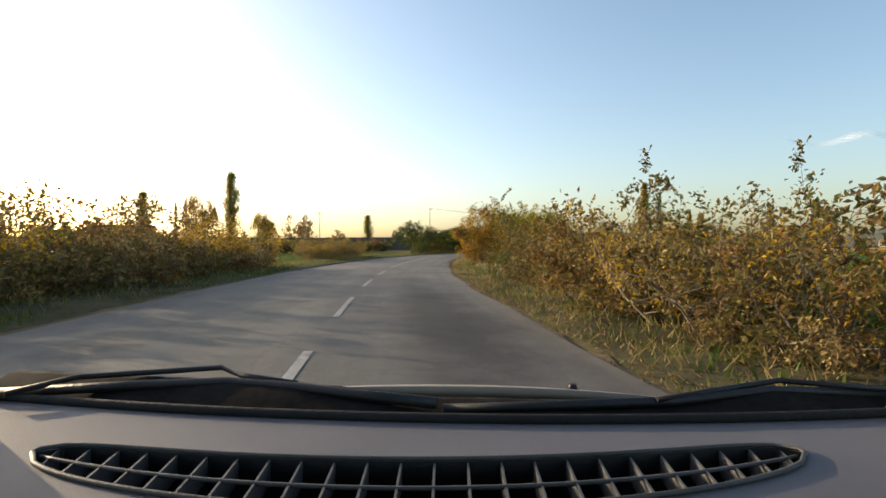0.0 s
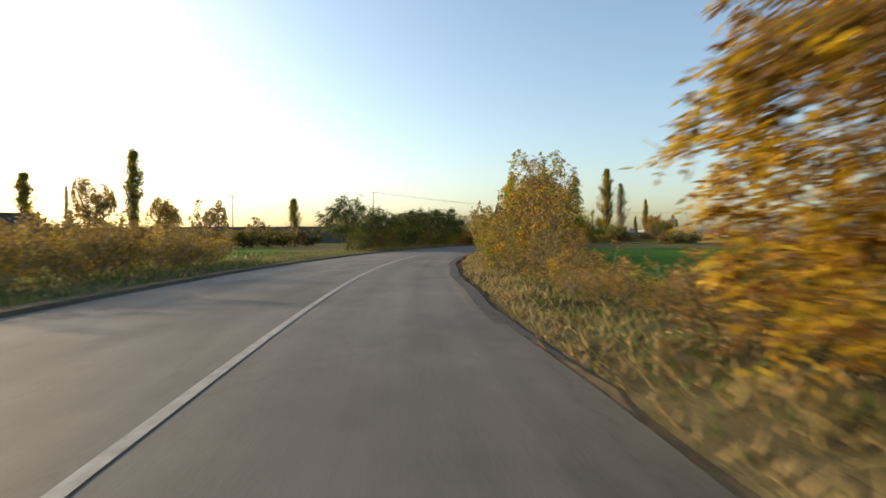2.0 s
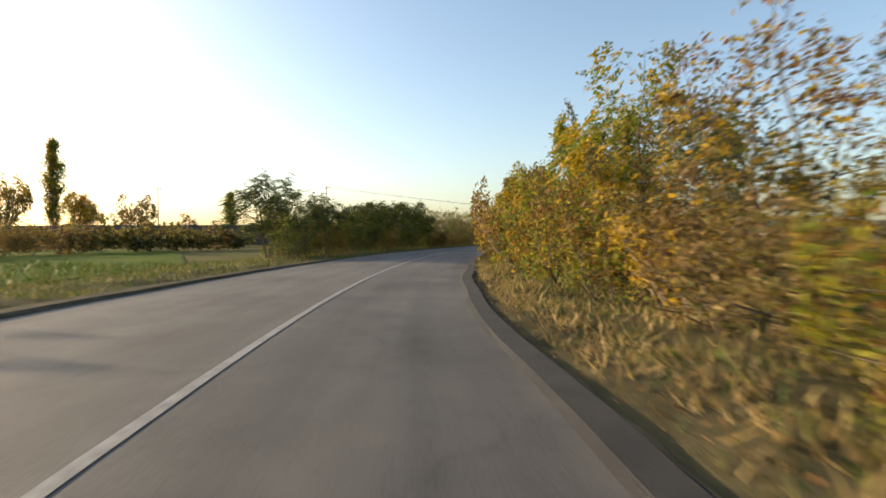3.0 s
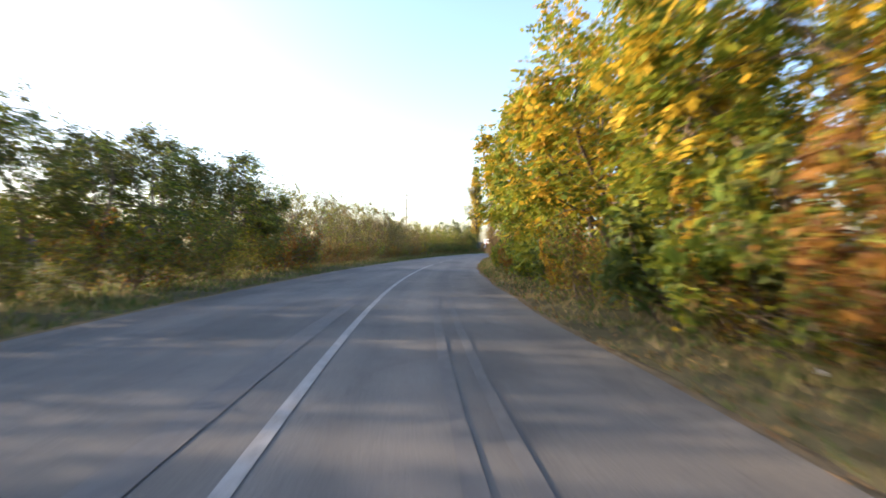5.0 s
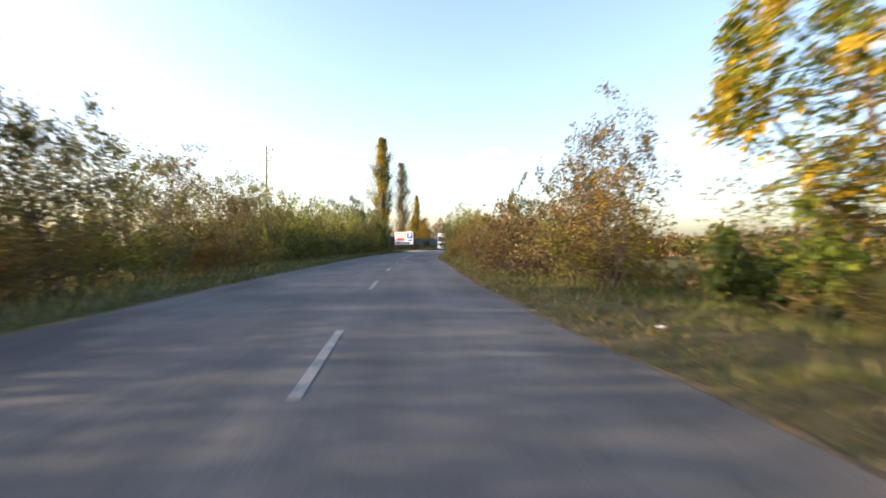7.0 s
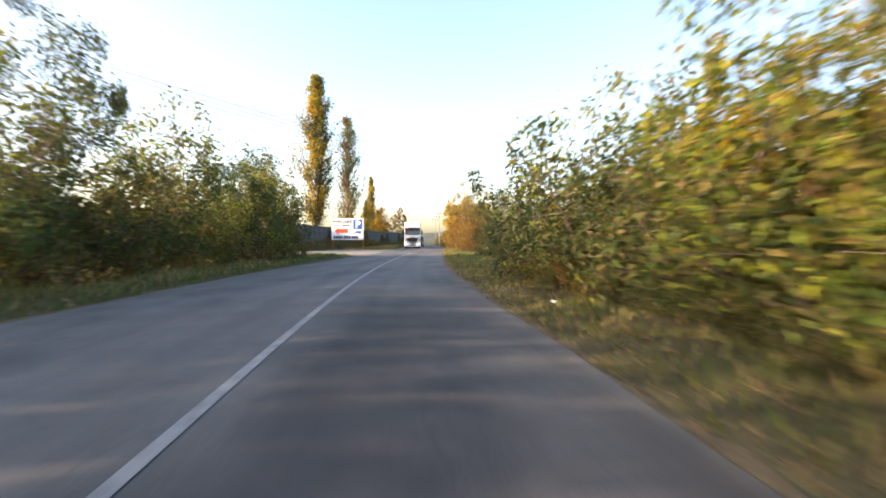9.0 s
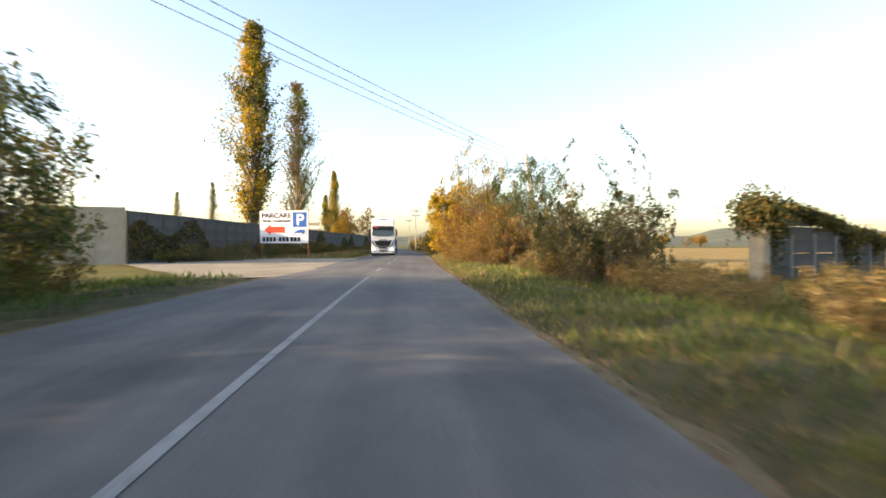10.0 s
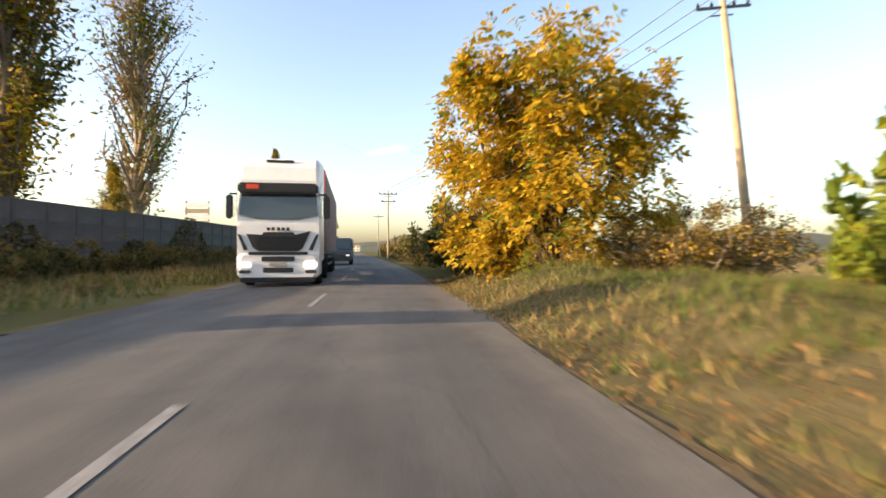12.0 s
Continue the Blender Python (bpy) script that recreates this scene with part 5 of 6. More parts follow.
def ruin():
    """A concrete panel wall that starts at a pier and runs off into the field, overgrown."""
    root = new("concrete_ruin")
    root.matrix_world = pose(44.6, 202.9, -0.15, 0, 0, 5)
    bm = bmesh.new()
    box(bm, (0, 0, 1.3), (0.42, 0.5, 2.6), bevel=0.05)
    for v in bm.verts:
        v.co += Vector((0.06, 0.05, 0.07)) * noise.noise(v.co * 1.7)
    part("pier", bm, PALE_CONCRETE, root, "pale weathered end pier")
    bm = bmesh.new()
    box(bm, (0, 0, 0), (1.86, 0.12, 0.46), bevel=0.02)
    slab = None
    rows_left = (5, 5, 4, 4, 3, 3)
    for i, rows_ in enumerate(rows_left):
        for k in range(rows_):
            if slab is None:
                slab = o = part("slab", bm, YARD_WALL, root)
            else:
                o = new("slab", slab.data)
                o.parent = root
            o.location = (1.2 + 1.98 * i, RNG.uniform(-0.03, 0.03), 0.26 + 0.475 * k + RNG.uniform(-0.01, 0.01))
    bm = bmesh.new()
    box(bm, (0, 0, 0.8), (0.16, 0.2, 1.7), bevel=0.02)
    post = None
    for i in range(6):
        if post is None:
            post = o = part("post", bm, CONCRETE, root)
        else:
            o = new("post", post.data)
            o.parent = root
        o.location = (2.19 + 1.98 * i, 0, RNG.uniform(-0.04, 0.04))
    rng = np.random.default_rng(3)
    n = 7000
    u = rng.uniform(0, 1, n)
    hang = np.abs(rng.normal(0, 1, n)) * (0.16 + 0.55 * np.clip(np.sin(u * 23) + np.sin(u * 9 + 2), 0, 1.4))
    top = np.column_stack([0.2 + 12.0 * u, rng.normal(0, 0.16, n) - 0.06, 2.62 - 1.1 * np.clip(u * 1.2 - 0.2, 0, 1) + rng.normal(0, 0.07, n) - hang])
    cap = np.column_stack([rng.normal(-0.15, 0.35, 2200), rng.normal(0, 0.35, 2200), 2.45 + rng.normal(0, 0.28, 2200) - 0.5 * rng.uniform(0, 1, 2200) ** 3])
    pos = np.concatenate([top, cap])
    leaf_mesh("creeper", pos, 0.16, DARK, root, rng)
    leaf_mesh("creeper", pos[::3] + rng.normal(0, 0.1, (len(pos[::3]), 3)), 0.12, OLIVE, root, rng)
    leaf_mesh("creeper", pos[1::6] + rng.normal(0, 0.1, (len(pos[1::6]), 3)), 0.12, RUST, root, rng)
    tagged(root, "ruined concrete panel wall overgrown with dark creeper", "ruin")


ruin()


def pole(x, y, h, lean=0.0, rz=0.0, arms=1, arm_z=None, label="tall utility pole with crossarm and insulators", r=0.17):
    root = new("utility_pole")
    root.matrix_world = pose(x, y, -0.2, 0, lean, rz)
    bm = bmesh.new()
    tube(bm, [(0, 0, h * k / 6) for k in range(7)], [r * (1 - 0.45 * k / 6) for k in range(7)], 10)
    part("shaft", bm, WOODPOLE, root)
    for k in range(arms):
        za = (arm_z or h - 0.5) - k * 0.9
        bm = bmesh.new()
        box(bm, (0, 0, za), (2.2 - 0.5 * k, 0.1, 0.1), bevel=0.01)
        box(bm, (0, 0.14, za - 0.25), (0.9, 0.04, 0.05))
        part("crossarm", bm, METAL_DARK, root)
        for x_ in (-1.0, -0.45, 0.45, 1.0) if k == 0 else (-0.7, 0.7):
            bm = bmesh.new()
            tube(bm, [(x_, 0, za + 0.04), (x_, 0, za + 0.1), (x_, 0, za + 0.16), (x_, 0, za + 0.24)], [0.03, 0.07, 0.05, 0.02], 8)
            part("insulator", bm, BLACK_PLASTIC, root)
    return tagged(root, label, "utility pole", "utility poles")


pole(4.9, 189.8, 13.0, 0, -50, 2)
pole(66.9, 239.8, 11.7, -6.5, -30, 1, 10.75, "leaning concrete utility pole with dark crossarm", 0.2)
pole(75.2, 285.9, 8.6, 0, -25, 2, r=0.13)
pole(96.0, 330.0, 9.0, 0, -25, 1, r=0.13)
pole(-68.9, 146.0, 11.6, 0, 20, 1, r=0.14)
pole(-170, 215, 16, 0, 20, 1, r=0.16)
pole(-182, 228, 14, 0, 20, 1, r=0.16)
pole(-116, 190, 13, 0, 20, 1, r=0.15)


def wire(a_, b_, sag):
    a_, b_ = Vector(a_), Vector(b_)
    bm = bmesh.new()
    tube(bm, [a_.lerp(b_, k / 24) - Vector((0, 0, sag * 4 * (k / 24) * (1 - k / 24))) for k in range(25)], 0.016, 4)
    ob = part("overhead_wire", bm, WIRE, None)
    tagged(ob, "thin dark overhead wire between utility poles", "wire", "overhead wires")


pole(-40.0, 166.0, 13.6, 0, -55, 1, 13.1)
for o in (-1.0, 0.0, 1.0):
    wire((-40 + 0.57 * o, 166.0 - 0.82 * o, 13.2), (65.2 + 0.86 * o, 240.1 - 0.5 * o, 10.8), 2.0)
    wire((65.2 + 0.86 * o, 240.1 - 0.5 * o, 10.8), (75.2 + 0.9 * o, 285.9 - 0.42 * o, 8.2), 0.8)


# ---------------------------------------------------------------- buildings far off
def block(x, y, w, d, h, rz, roof=1.5, label="", n_win=5, floors=1, skin=None):
    root = new("building")
    root.matrix_world = pose(x, y, -0.2, 0, 0, rz)
    bm = bmesh.new()
    box(bm, (0, 0, h / 2), (w, d, h), bevel=0.05)
    part("wall", bm, skin or PLASTER, root)
    bm = bmesh.new()
    if roof:
        vs = [bm.verts.new(q) for q in ((-w / 2 - 0.4, -d / 2 - 0.4, h), (w / 2 + 0.4, -d / 2 - 0.4, h), (w / 2 + 0.4, d / 2 + 0.4, h), (-w / 2 - 0.4, d / 2 + 0.4, h), (-w / 2 + 1, 0, h + roof), (w / 2 - 1, 0, h + roof))]
        for q in ((0, 1, 5, 4), (2, 3, 4, 5), (1, 2, 5), (3, 0, 4), (3, 2, 1, 0)):
            bm.faces.new([vs[i] for i in q])
    else:
        box(bm, (0, 0, h + 0.2), (w + 0.5, d + 0.5, 0.4), bevel=0.05)
    part("roof", bm, ROOF, root)
    for fl in range(floors):
        for k in range(n_win):
            bm = bmesh.new()
            box(bm, (-w / 2 + w * (k + 0.5) / n_win, -d / 2 - 0.02, h * (fl + 0.55) / floors), (w / n_win * 0.5, 0.12, h / floors * 0.4))
            part("window", bm, DARKWIN, root)
    tagged(root, label, "building")


block(-219, 231, 30, 14, 11.5, 45, 0, "long low flat-roofed industrial building", 3, 1, DARK_WALL)
block(-290, 190, 20, 12, 9, 50, 2.5, "distant house with a brown roof", 3, 1)
block(-330, 300, 24, 12, 10, 40, 2.5, "distant house with a brown roof", 4, 1)
for x_, y_, w_, h_ in ((560, 815, 26, 8), (680, 800, 36, 7), (775, 885, 22, 9), (510, 950, 30, 9), (885, 950, 40, 8), (425, 1090, 30, 10), (715, 1290, 36, 14)):
    block(x_, y_, w_, 14, h_, -35, 3.0, "distant pale building with a tiled roof", 5, 2)


# ---------------------------------------------------------------- truck
def wheel(parent, x, y, r, w, rim=PAINT_WHITE):
    bm = bmesh.new()
    s = 1 if x > 0 else -1
    prof = [(0, 0.62), (0, 0.93), (0.06, 1.0), (w - 0.06, 1.0), (w, 0.93), (w, 0.62)]
    n = 20
    rings = [[bm.verts.new((x - s * a_, y + math.cos(k * math.tau / n) * r * q, r + math.sin(k * math.tau / n) * r * q)) for k in range(n)] for a_, q in prof]
    for a_, b_ in zip(rings, rings[1:]):
        for k in range(n):
            bm.faces.new((a_[k], a_[(k + 1) % n], b_[(k + 1) % n], b_[k])).smooth = True
    bmesh.ops.recalc_face_normals(bm, faces=bm.faces)
    tyre = part("wheel", bm, RUBBER, parent, "black rubber tyre")
    bm = bmesh.new()
    tube(bm, [(x - s * 0.03, y, r), (x - s * (w - 0.05), y, r)], [r * 0.63, r * 0.63], 16)
    part("rim", bm, rim, tyre)
    return tyre


def shell(bm, rows):
    """A body lofted through sections: each row is (y, half width, z low, z high, corner)."""
    rings = []
    for y, hw, z0, z1, c in rows:
        pts = [(-hw + c, z0), (hw - c, z0), (hw, z0 + c), (hw, z1 - c), (hw - c, z1), (-hw + c, z1), (-hw, z1 - c), (-hw, z0 + c)]
        rings.append([bm.verts.new((x, y, z)) for x, z in pts])
    for a_, b_ in zip(rings, rings[1:]):
        for k in range(8):
            bm.faces.new((a_[k], a_[(k + 1) % 8], b_[(k + 1) % 8], b_[k]))
    bm.faces.new(rings[0][::-1])
    bm.faces.new(rings[-1])
    bmesh.ops.recalc_face_normals(bm, faces=bm.faces)


def truck(x, y, rz):
    """Front at the origin; it points along -y of its own axes."""
    root = new("lorry")
    root.matrix_world = pose(x, y, -0.01, 0, 0, rz)
    bm = bmesh.new()
    shell(bm, [(0.22, 1.2, 0.95, 2.95, 0.12), (0.12, 1.22, 0.9, 2.1, 0.1), (0.1, 1.22, 0.88, 1.9, 0.1)][::-1] + [(0.3, 1.24, 0.9, 3.05, 0.1), (1.0, 1.25, 0.7, 3.45, 0.12), (2.2, 1.25, 0.7, 3.7, 0.12)])
    part("cab", bm, PAINT_WHITE, root, "white lacquered cab")
    bm = bmesh.new()
    shell(bm, [(0.2, 1.16, 3.08, 3.3, 0.05), (0.34, 1.19, 3.05, 3.72, 0.1), (0.62, 1.21, 3.0, 4.0, 0.12), (1.2, 1.23, 2.95, 4.12, 0.14), (2.25, 1.24, 2.95, 4.16, 0.14)])
    part("roof_deflector", bm, PAINT_WHITE, root, "white roof deflector")
    bm = bmesh.new()
    box(bm, (0, 0.5, 3.93), (0.85, 0.1, 0.07), pose(0, 0, 0), 0.02)
    part("roof_hatch", bm, BLACK_PLASTIC, root)
    bm = bmesh.new()
    vs = [bm.verts.new(q) for q in ((-1.17, 0.085, 2.2), (-0.6, 0.06, 2.08), (0.6, 0.06, 2.08), (1.17, 0.085, 2.2), (1.13, 0.2, 2.86), (-1.13, 0.2, 2.86))]
    bm.faces.new(vs)
    r = bmesh.ops.extrude_face_region(bm, geom=bm.faces[:])
    bmesh.ops.translate(bm, vec=(0, 0.06, 0), verts=[v for v in r["geom"] if isinstance(v, bmesh.types.BMVert)])
    bmesh.ops.recalc_face_normals(bm, faces=bm.faces)
    part("windscreen", bm, WINDSCREEN, root, "dark reflecting windscreen")
    bm = bmesh.new()
    box(bm, (0, 0.1, 3.02), (2.36, 0.26, 0.34), bevel=0.06)
    part("sun_visor", bm, BLACK_PLASTIC, root, "dark sun visor")
    bm = bmesh.new()
    box(bm, (-0.75, -0.035, 3.06), (0.36, 0.02, 0.13))
    part("visor_sticker", bm, PAINT_RED, root)
    bm = bmesh.new()
    vs = [bm.verts.new(q) for q in ((-0.95, 0.06, 1.62), (-0.5, 0.05, 1.6), (-0.42, 0.05, 1.68), (0.42, 0.05, 1.68), (0.5, 0.05, 1.6), (0.95, 0.06, 1.72), (0.72, 0.05, 1.2), (0.58, 0.05, 1.1), (-0.58, 0.05, 1.1), (-0.75, 0.05, 1.2))]
    bm.faces.new(vs)
    r = bmesh.ops.extrude_face_region(bm, geom=bm.faces[:])
    bmesh.ops.translate(bm, vec=(0, 0.07, 0), verts=[v for v in r["geom"] if isinstance(v, bmesh.types.BMVert)])
    bmesh.ops.recalc_face_normals(bm, faces=bm.faces)
    grille = part("grille", bm, BLACK_PLASTIC, root, "black mesh grille")
    for k in range(4):
        bm = bmesh.new()
        box(bm, (0, 0.035, 1.2 + k * 0.11), (1.25 + k * 0.1, 0.03, 0.02))
        part("grille_bar", bm, BLACK_PLASTIC, grille)
    bm = bmesh.new()
    for x_ in (-0.3, -0.16, 0.0, 0.14, 0.28):
        box(bm, (x_, 0.05, 1.78), (0.09, 0.03, 0.09))
    part("maker_mark", bm, BLACK_PLASTIC, root)
    bm = bmesh.new()
    shell(bm, [(0.0, 1.1, 0.3, 0.98, 0.1), (0.08, 1.22, 0.28, 1.02, 0.1), (0.75, 1.25, 0.28, 1.0, 0.1)])
    part("bumper", bm, PAINT_WHITE, root, "white front bumper")
    for z, wd in ((0.86, 0.98), (0.52, 0.9)):
        bm = bmesh.new()
        box(bm, (0, -0.01, z), (wd, 0.05, 0.15), bevel=0.02)
        part("air_intake", bm, BLACK_PLASTIC, root)
    bm = bmesh.new()
    box(bm, (0, 0.02, 1.03), (1.75, 0.1, 0.09), bevel=0.02)
    part("step_strip", bm, BLACK_PLASTIC, root)
    bm = bmesh.new()
    box(bm, (0, -0.025, 0.69), (0.52, 0.02, 0.11))
    part("plate_bar", bm, PALE_CONCRETE, root)
    bm = bmesh.new()
    box(bm, (0, 0.1, 0.22), (2.2, 0.25, 0.16), bevel=0.03)
    part("skirt", bm, BLACK_PLASTIC, root)
    for s in (-1, 1):
        bm = bmesh.new()
        box(bm, (s * 0.95, 0.0, 0.68), (0.42, 0.1, 0.26), bevel=0.05)
        part("headlight", bm, LAMP_GLASS, root, "lit headlight")
        bm = bmesh.new()
        box(bm, (s * 0.97, 0.0, 0.47), (0.36, 0.08, 0.1), bevel=0.03)
        part("fog_light", bm, METAL_DARK, root)
        bm = bmesh.new()
        vs = [bm.verts.new(q) for q in ((s * 1.2, 0.05, 1.62), (s * 1.12, 0.05, 1.6), (s * 0.9, 0.05, 1.15), (s * 1.02, 0.05, 1.12))]
        bm.faces.new(vs)
        r = bmesh.ops.extrude_face_region(bm, geom=bm.faces[:])
        bmesh.ops.translate(bm, vec=(0, 0.06, 0), verts=[v for v in r["geom"] if isinstance(v, bmesh.types.BMVert)])
        part("corner_vent", bm, BLACK_PLASTIC, root)
        bm = bmesh.new()
        box(bm, (s * 1.44, 0.12, 2.45), (0.2, 0.16, 0.72), bevel=0.04)
        box(bm, (s * 1.33, 0.16, 2.85), (0.24, 0.06, 0.05))
        part("mirror", bm, BLACK_PLASTIC, root)
        bm = bmesh.new()
        box(bm, (s * 1.245, 1.0, 2.5), (0.03, 0.7, 0.6), bevel=0.01)
        part("side_window", bm, WINDSCREEN, root)
        wheel(root, s * 1.22, 1.35, 0.5, 0.32)
        wheel(root, s * 1.22, 4.9, 0.5, 0.6)
        for yy in (11.4, 12.7, 14.0):
            wheel(root, s * 1.22, yy, 0.48, 0.36)
    bm = bmesh.new()
    box(bm, (0, 4.2, 0.85), (0.9, 5.6, 0.28))
    box(bm, (0, 9.6, 1.05), (1.6, 12.6, 0.22))
    part("chassis", bm, METAL_DARK, root)
    bm = bmesh.new()
    box(bm, (0, 9.4, 2.62), (2.54, 13.3, 2.75), bevel=0.03)
    trailer = part("trailer", bm, TARP, root, "brown tarpaulin trailer side")
    bm = bmesh.new()
    box(bm, (0, 2.72, 3.6), (2.55, 0.06, 0.82), bevel=0.01)
    part("front_panel", bm, TARP_RED, trailer, "red front edge")
    for s in (-1, 1):
        for k in range(8):
            bm = bmesh.new()
            box(bm, (s * 1.278, 3.4 + k * 1.7, 2.55), (0.015, 0.08, 2.5))
            part("strap", bm, TARP, trailer)
        bm = bmesh.new()
        box(bm, (s * 1.26, 9.4, 1.18), (0.05, 13.2, 0.16))
        part("side_rail", bm, METAL_DARK, trailer)
        for k in range(2):
            bm = bmesh.new()
            box(bm, (s * 1.2, 8.2, 0.55 + 0.3 * k), (0.04, 4.6, 0.1))
            part("side_guard", bm, METAL_DARK, root)
    return tagged(root, "white articulated lorry with brown tarpaulin trailer", "lorry")


truck(50.35, 245.7, -23.9)


def van(x, y, rz):
    root = new("van")
    root.matrix_world = pose(x, y, 0.0, 0, 0, rz)
    bm = bmesh.new()
    shell(bm, [(0.0, 0.8, 0.35, 0.85, 0.1), (0.15, 0.9, 0.3, 1.05, 0.12), (0.9, 0.95, 0.3, 1.2, 0.12), (1.7, 0.95, 0.3, 2.1, 0.2), (4.8, 0.95, 0.3, 2.2, 0.2), (5.0, 0.92, 0.4, 2.1, 0.2)])
    part("body", bm, METAL_DARK, root)
    bm = bmesh.new()
    vs = [bm.verts.new(q) for q in ((-0.8, 0.93, 1.22), (0.8, 0.93, 1.22), (0.72, 1.62, 1.98), (-0.72, 1.62, 1.98))]
    bm.faces.new(vs)
    r = bmesh.ops.extrude_face_region(bm, geom=bm.faces[:])
    bmesh.ops.translate(bm, vec=(0, -0.03, 0.02), verts=[v for v in r["geom"] if isinstance(v, bmesh.types.BMVert)])
    part("windscreen", bm, WINDSCREEN, root)
    for s in (-1, 1):
        bm = bmesh.new()
        box(bm, (s * 0.66, 0.02, 0.75), (0.26, 0.1, 0.16), bevel=0.03)
        part("headlight", bm, LAMP_GLASS, root, "lit headlight")
        wheel(root, s * 0.94, 0.95, 0.33, 0.22, METAL_DARK)
        wheel(root, s * 0.94, 3.9, 0.33, 0.22, METAL_DARK)
    tagged(root, "dark delivery van with lit headlights behind the lorry", "van")


van(61.4, 267.6, -25.5)


# ---------------------------------------------------------------- the car of the drive, where the drive begins
def start_car():
    root = new("car")
    root.matrix_world = pose(0, 0, 0, 0, 0, 12.13)
    cx = -0.035

    def front(x):                                          # where the dashboard meets the windscreen
        return 0.877 - 0.0527 * x + 0.1195 * x * x

    # dashboard with an open slot for the long vent
    bm = bmesh.new()
    cols = []
    us = np.concatenate([np.linspace(-1.55, -1, 8)[:-1], np.linspace(-1, 1, 49), np.linspace(1, 1.6, 8)[1:]])

    def slot(u):
        k = max(0.0, 1 - abs(u) ** 10) ** 0.5 if abs(u) <= 1 else 0.0
        far, near = 0.733 + 0.075 * u * u, 0.597 + 0.125 * u * u
        mid = (far + near) / 2
        return mid + (near - mid) * k, mid + (far - mid) * k

    for u in us:
        x = cx + 0.556 * u
        n_, f_ = slot(max(-1, min(1, u)))
        fr = front(x)
        ys_ = [0.3, 0.42, 0.5 + 0.04 * min(1.5, abs(u)) ** 2, n_, f_, (f_ + fr) / 2, fr]
        zs_ = [0.66, 0.76, 0.79, 0.8, 0.8, 0.803, 0.806]
        cols.append([bm.verts.new((x, y_, z_)) for y_, z_ in zip(ys_, zs_)])
    for a_, b_, ua, ub in zip(cols, cols[1:], us, us[1:]):
        for k in range(6):
            if k == 3 and abs(ua) <= 1.001 and abs(ub) <= 1.001:
                continue
            fc = bm.faces.new((a_[k], b_[k], b_[k + 1], a_[k + 1]))
            fc.smooth = True
    bmesh.ops.remove_doubles(bm, verts=bm.verts, dist=0.0004)
    dash = part("dashboard", bm, DASH, root, "grey textured dashboard with a long vent")
    # vent: dark bed, rim, one long bar and the cross slats
    bm = bmesh.new()
    bed = []
    for u in np.linspace(-1, 1, 41):
        n_, f_ = slot(u)
        x = cx + 0.556 * u
        bed.append([bm.verts.new(q_) for q_ in ((x, n_, 0.8), (x, n_ + 0.004, 0.73), (x, f_ - 0.004, 0.73), (x, f_, 0.8))])
    for a_, b_ in zip(bed, bed[1:]):
        for k in range(3):
            bm.faces.new((a_[k], b_[k], b_[k + 1], a_[k + 1]))
    part("vent_bed", bm, BLACK_PLASTIC, dash, "black hollow of the vent")
    bm = bmesh.new()
    loop = [(cx + 0.556 * u, slot(u)[0] - 0.003, 0.803) for u in np.linspace(-0.999, 0.999, 40)] + [(cx + 0.556 * u, slot(u)[1] + 0.003, 0.803) for u in np.linspace(0.999, -0.999, 40)]
    tube(bm, loop + loop[:1], 0.0036, 6)
    part("vent_rim", bm, VENTMAT, dash)
    bm = bmesh.new()
    tube(bm, [(cx + 0.556 * u, slot(u)[0] * 0.55 + slot(u)[1] * 0.45, 0.797) for u in np.linspace(-0.98, 0.98, 40)], 0.0032, 5)
    part("vent_bar", bm, VENTMAT, dash)
    for i in range(24):
        u = -0.93 + 1.86 * i / 23
        n_, f_ = slot(u)
        x = cx + 0.556 * u
        bm = bmesh.new()
        lean = 0.02 * u
        vs = [bm.verts.new(q_) for q_ in ((x - 0.0016, n_, 0.798), (x + 0.0016, n_, 0.798), (x + 0.0016 + lean, f_, 0.798), (x - 0.0016 + lean, f_, 0.798),
                                          (x - 0.0016, n_, 0.765), (x + 0.0016, n_, 0.765), (x + 0.0016 + lean, f_, 0.765), (x - 0.0016 + lean, f_, 0.765))]
        for q_ in ((0, 1, 2, 3), (7, 6, 5, 4), (0, 4, 5, 1), (2, 6, 7, 3), (1, 5, 6, 2), (3, 7, 4, 0)):
            bm.faces.new([vs[k] for k in q_])
        part("vent_slat", bm, VENTMAT, dash)
    # black seal, scuttle and wipers
    bm = bmesh.new()
    tube(bm, [(x, front(x) + 0.004, 0.812) for x in np.linspace(-0.95, 0.9, 40)], 0.009, 8)
    part("windscreen_seal", bm, RUBBER, root, "black rubber windscreen seal")
    bm = bmesh.new()
    rows_ = [[bm.verts.new((x, front(x) + d_, z_)) for x in np.linspace(-0.93, 0.88, 30)] for d_, z_ in ((0.01, 0.8), (0.06, 0.792), (0.13, 0.79), (0.2, 0.785))]
    for a_, b_ in zip(rows_, rows_[1:]):
        for k in range(29):
            bm.faces.new((a_[k], a_[k + 1], b_[k + 1], b_[k])).smooth = True
    part("scuttle", bm, BLACK_PLASTIC, root, "black plastic scuttle below the windscreen")
    # cowl behind the bonnet's edge: a dark ribbed cover with an uneven upper edge
    bm = bmesh.new()
    xs_ = np.linspace(-0.93, 0.93, 75)
    tops = np.interp(xs_, [-0.93, -0.84, -0.55, -0.3, -0.16, -0.02, 0.3, 0.46, 0.62, 0.93], [0.828, 0.832, 0.836, 0.838, 0.828, 0.815, 0.811, 0.818, 0.828, 0.826])
    tops = tops + 0.0022 * np.abs(np.sin(xs_ * 40))
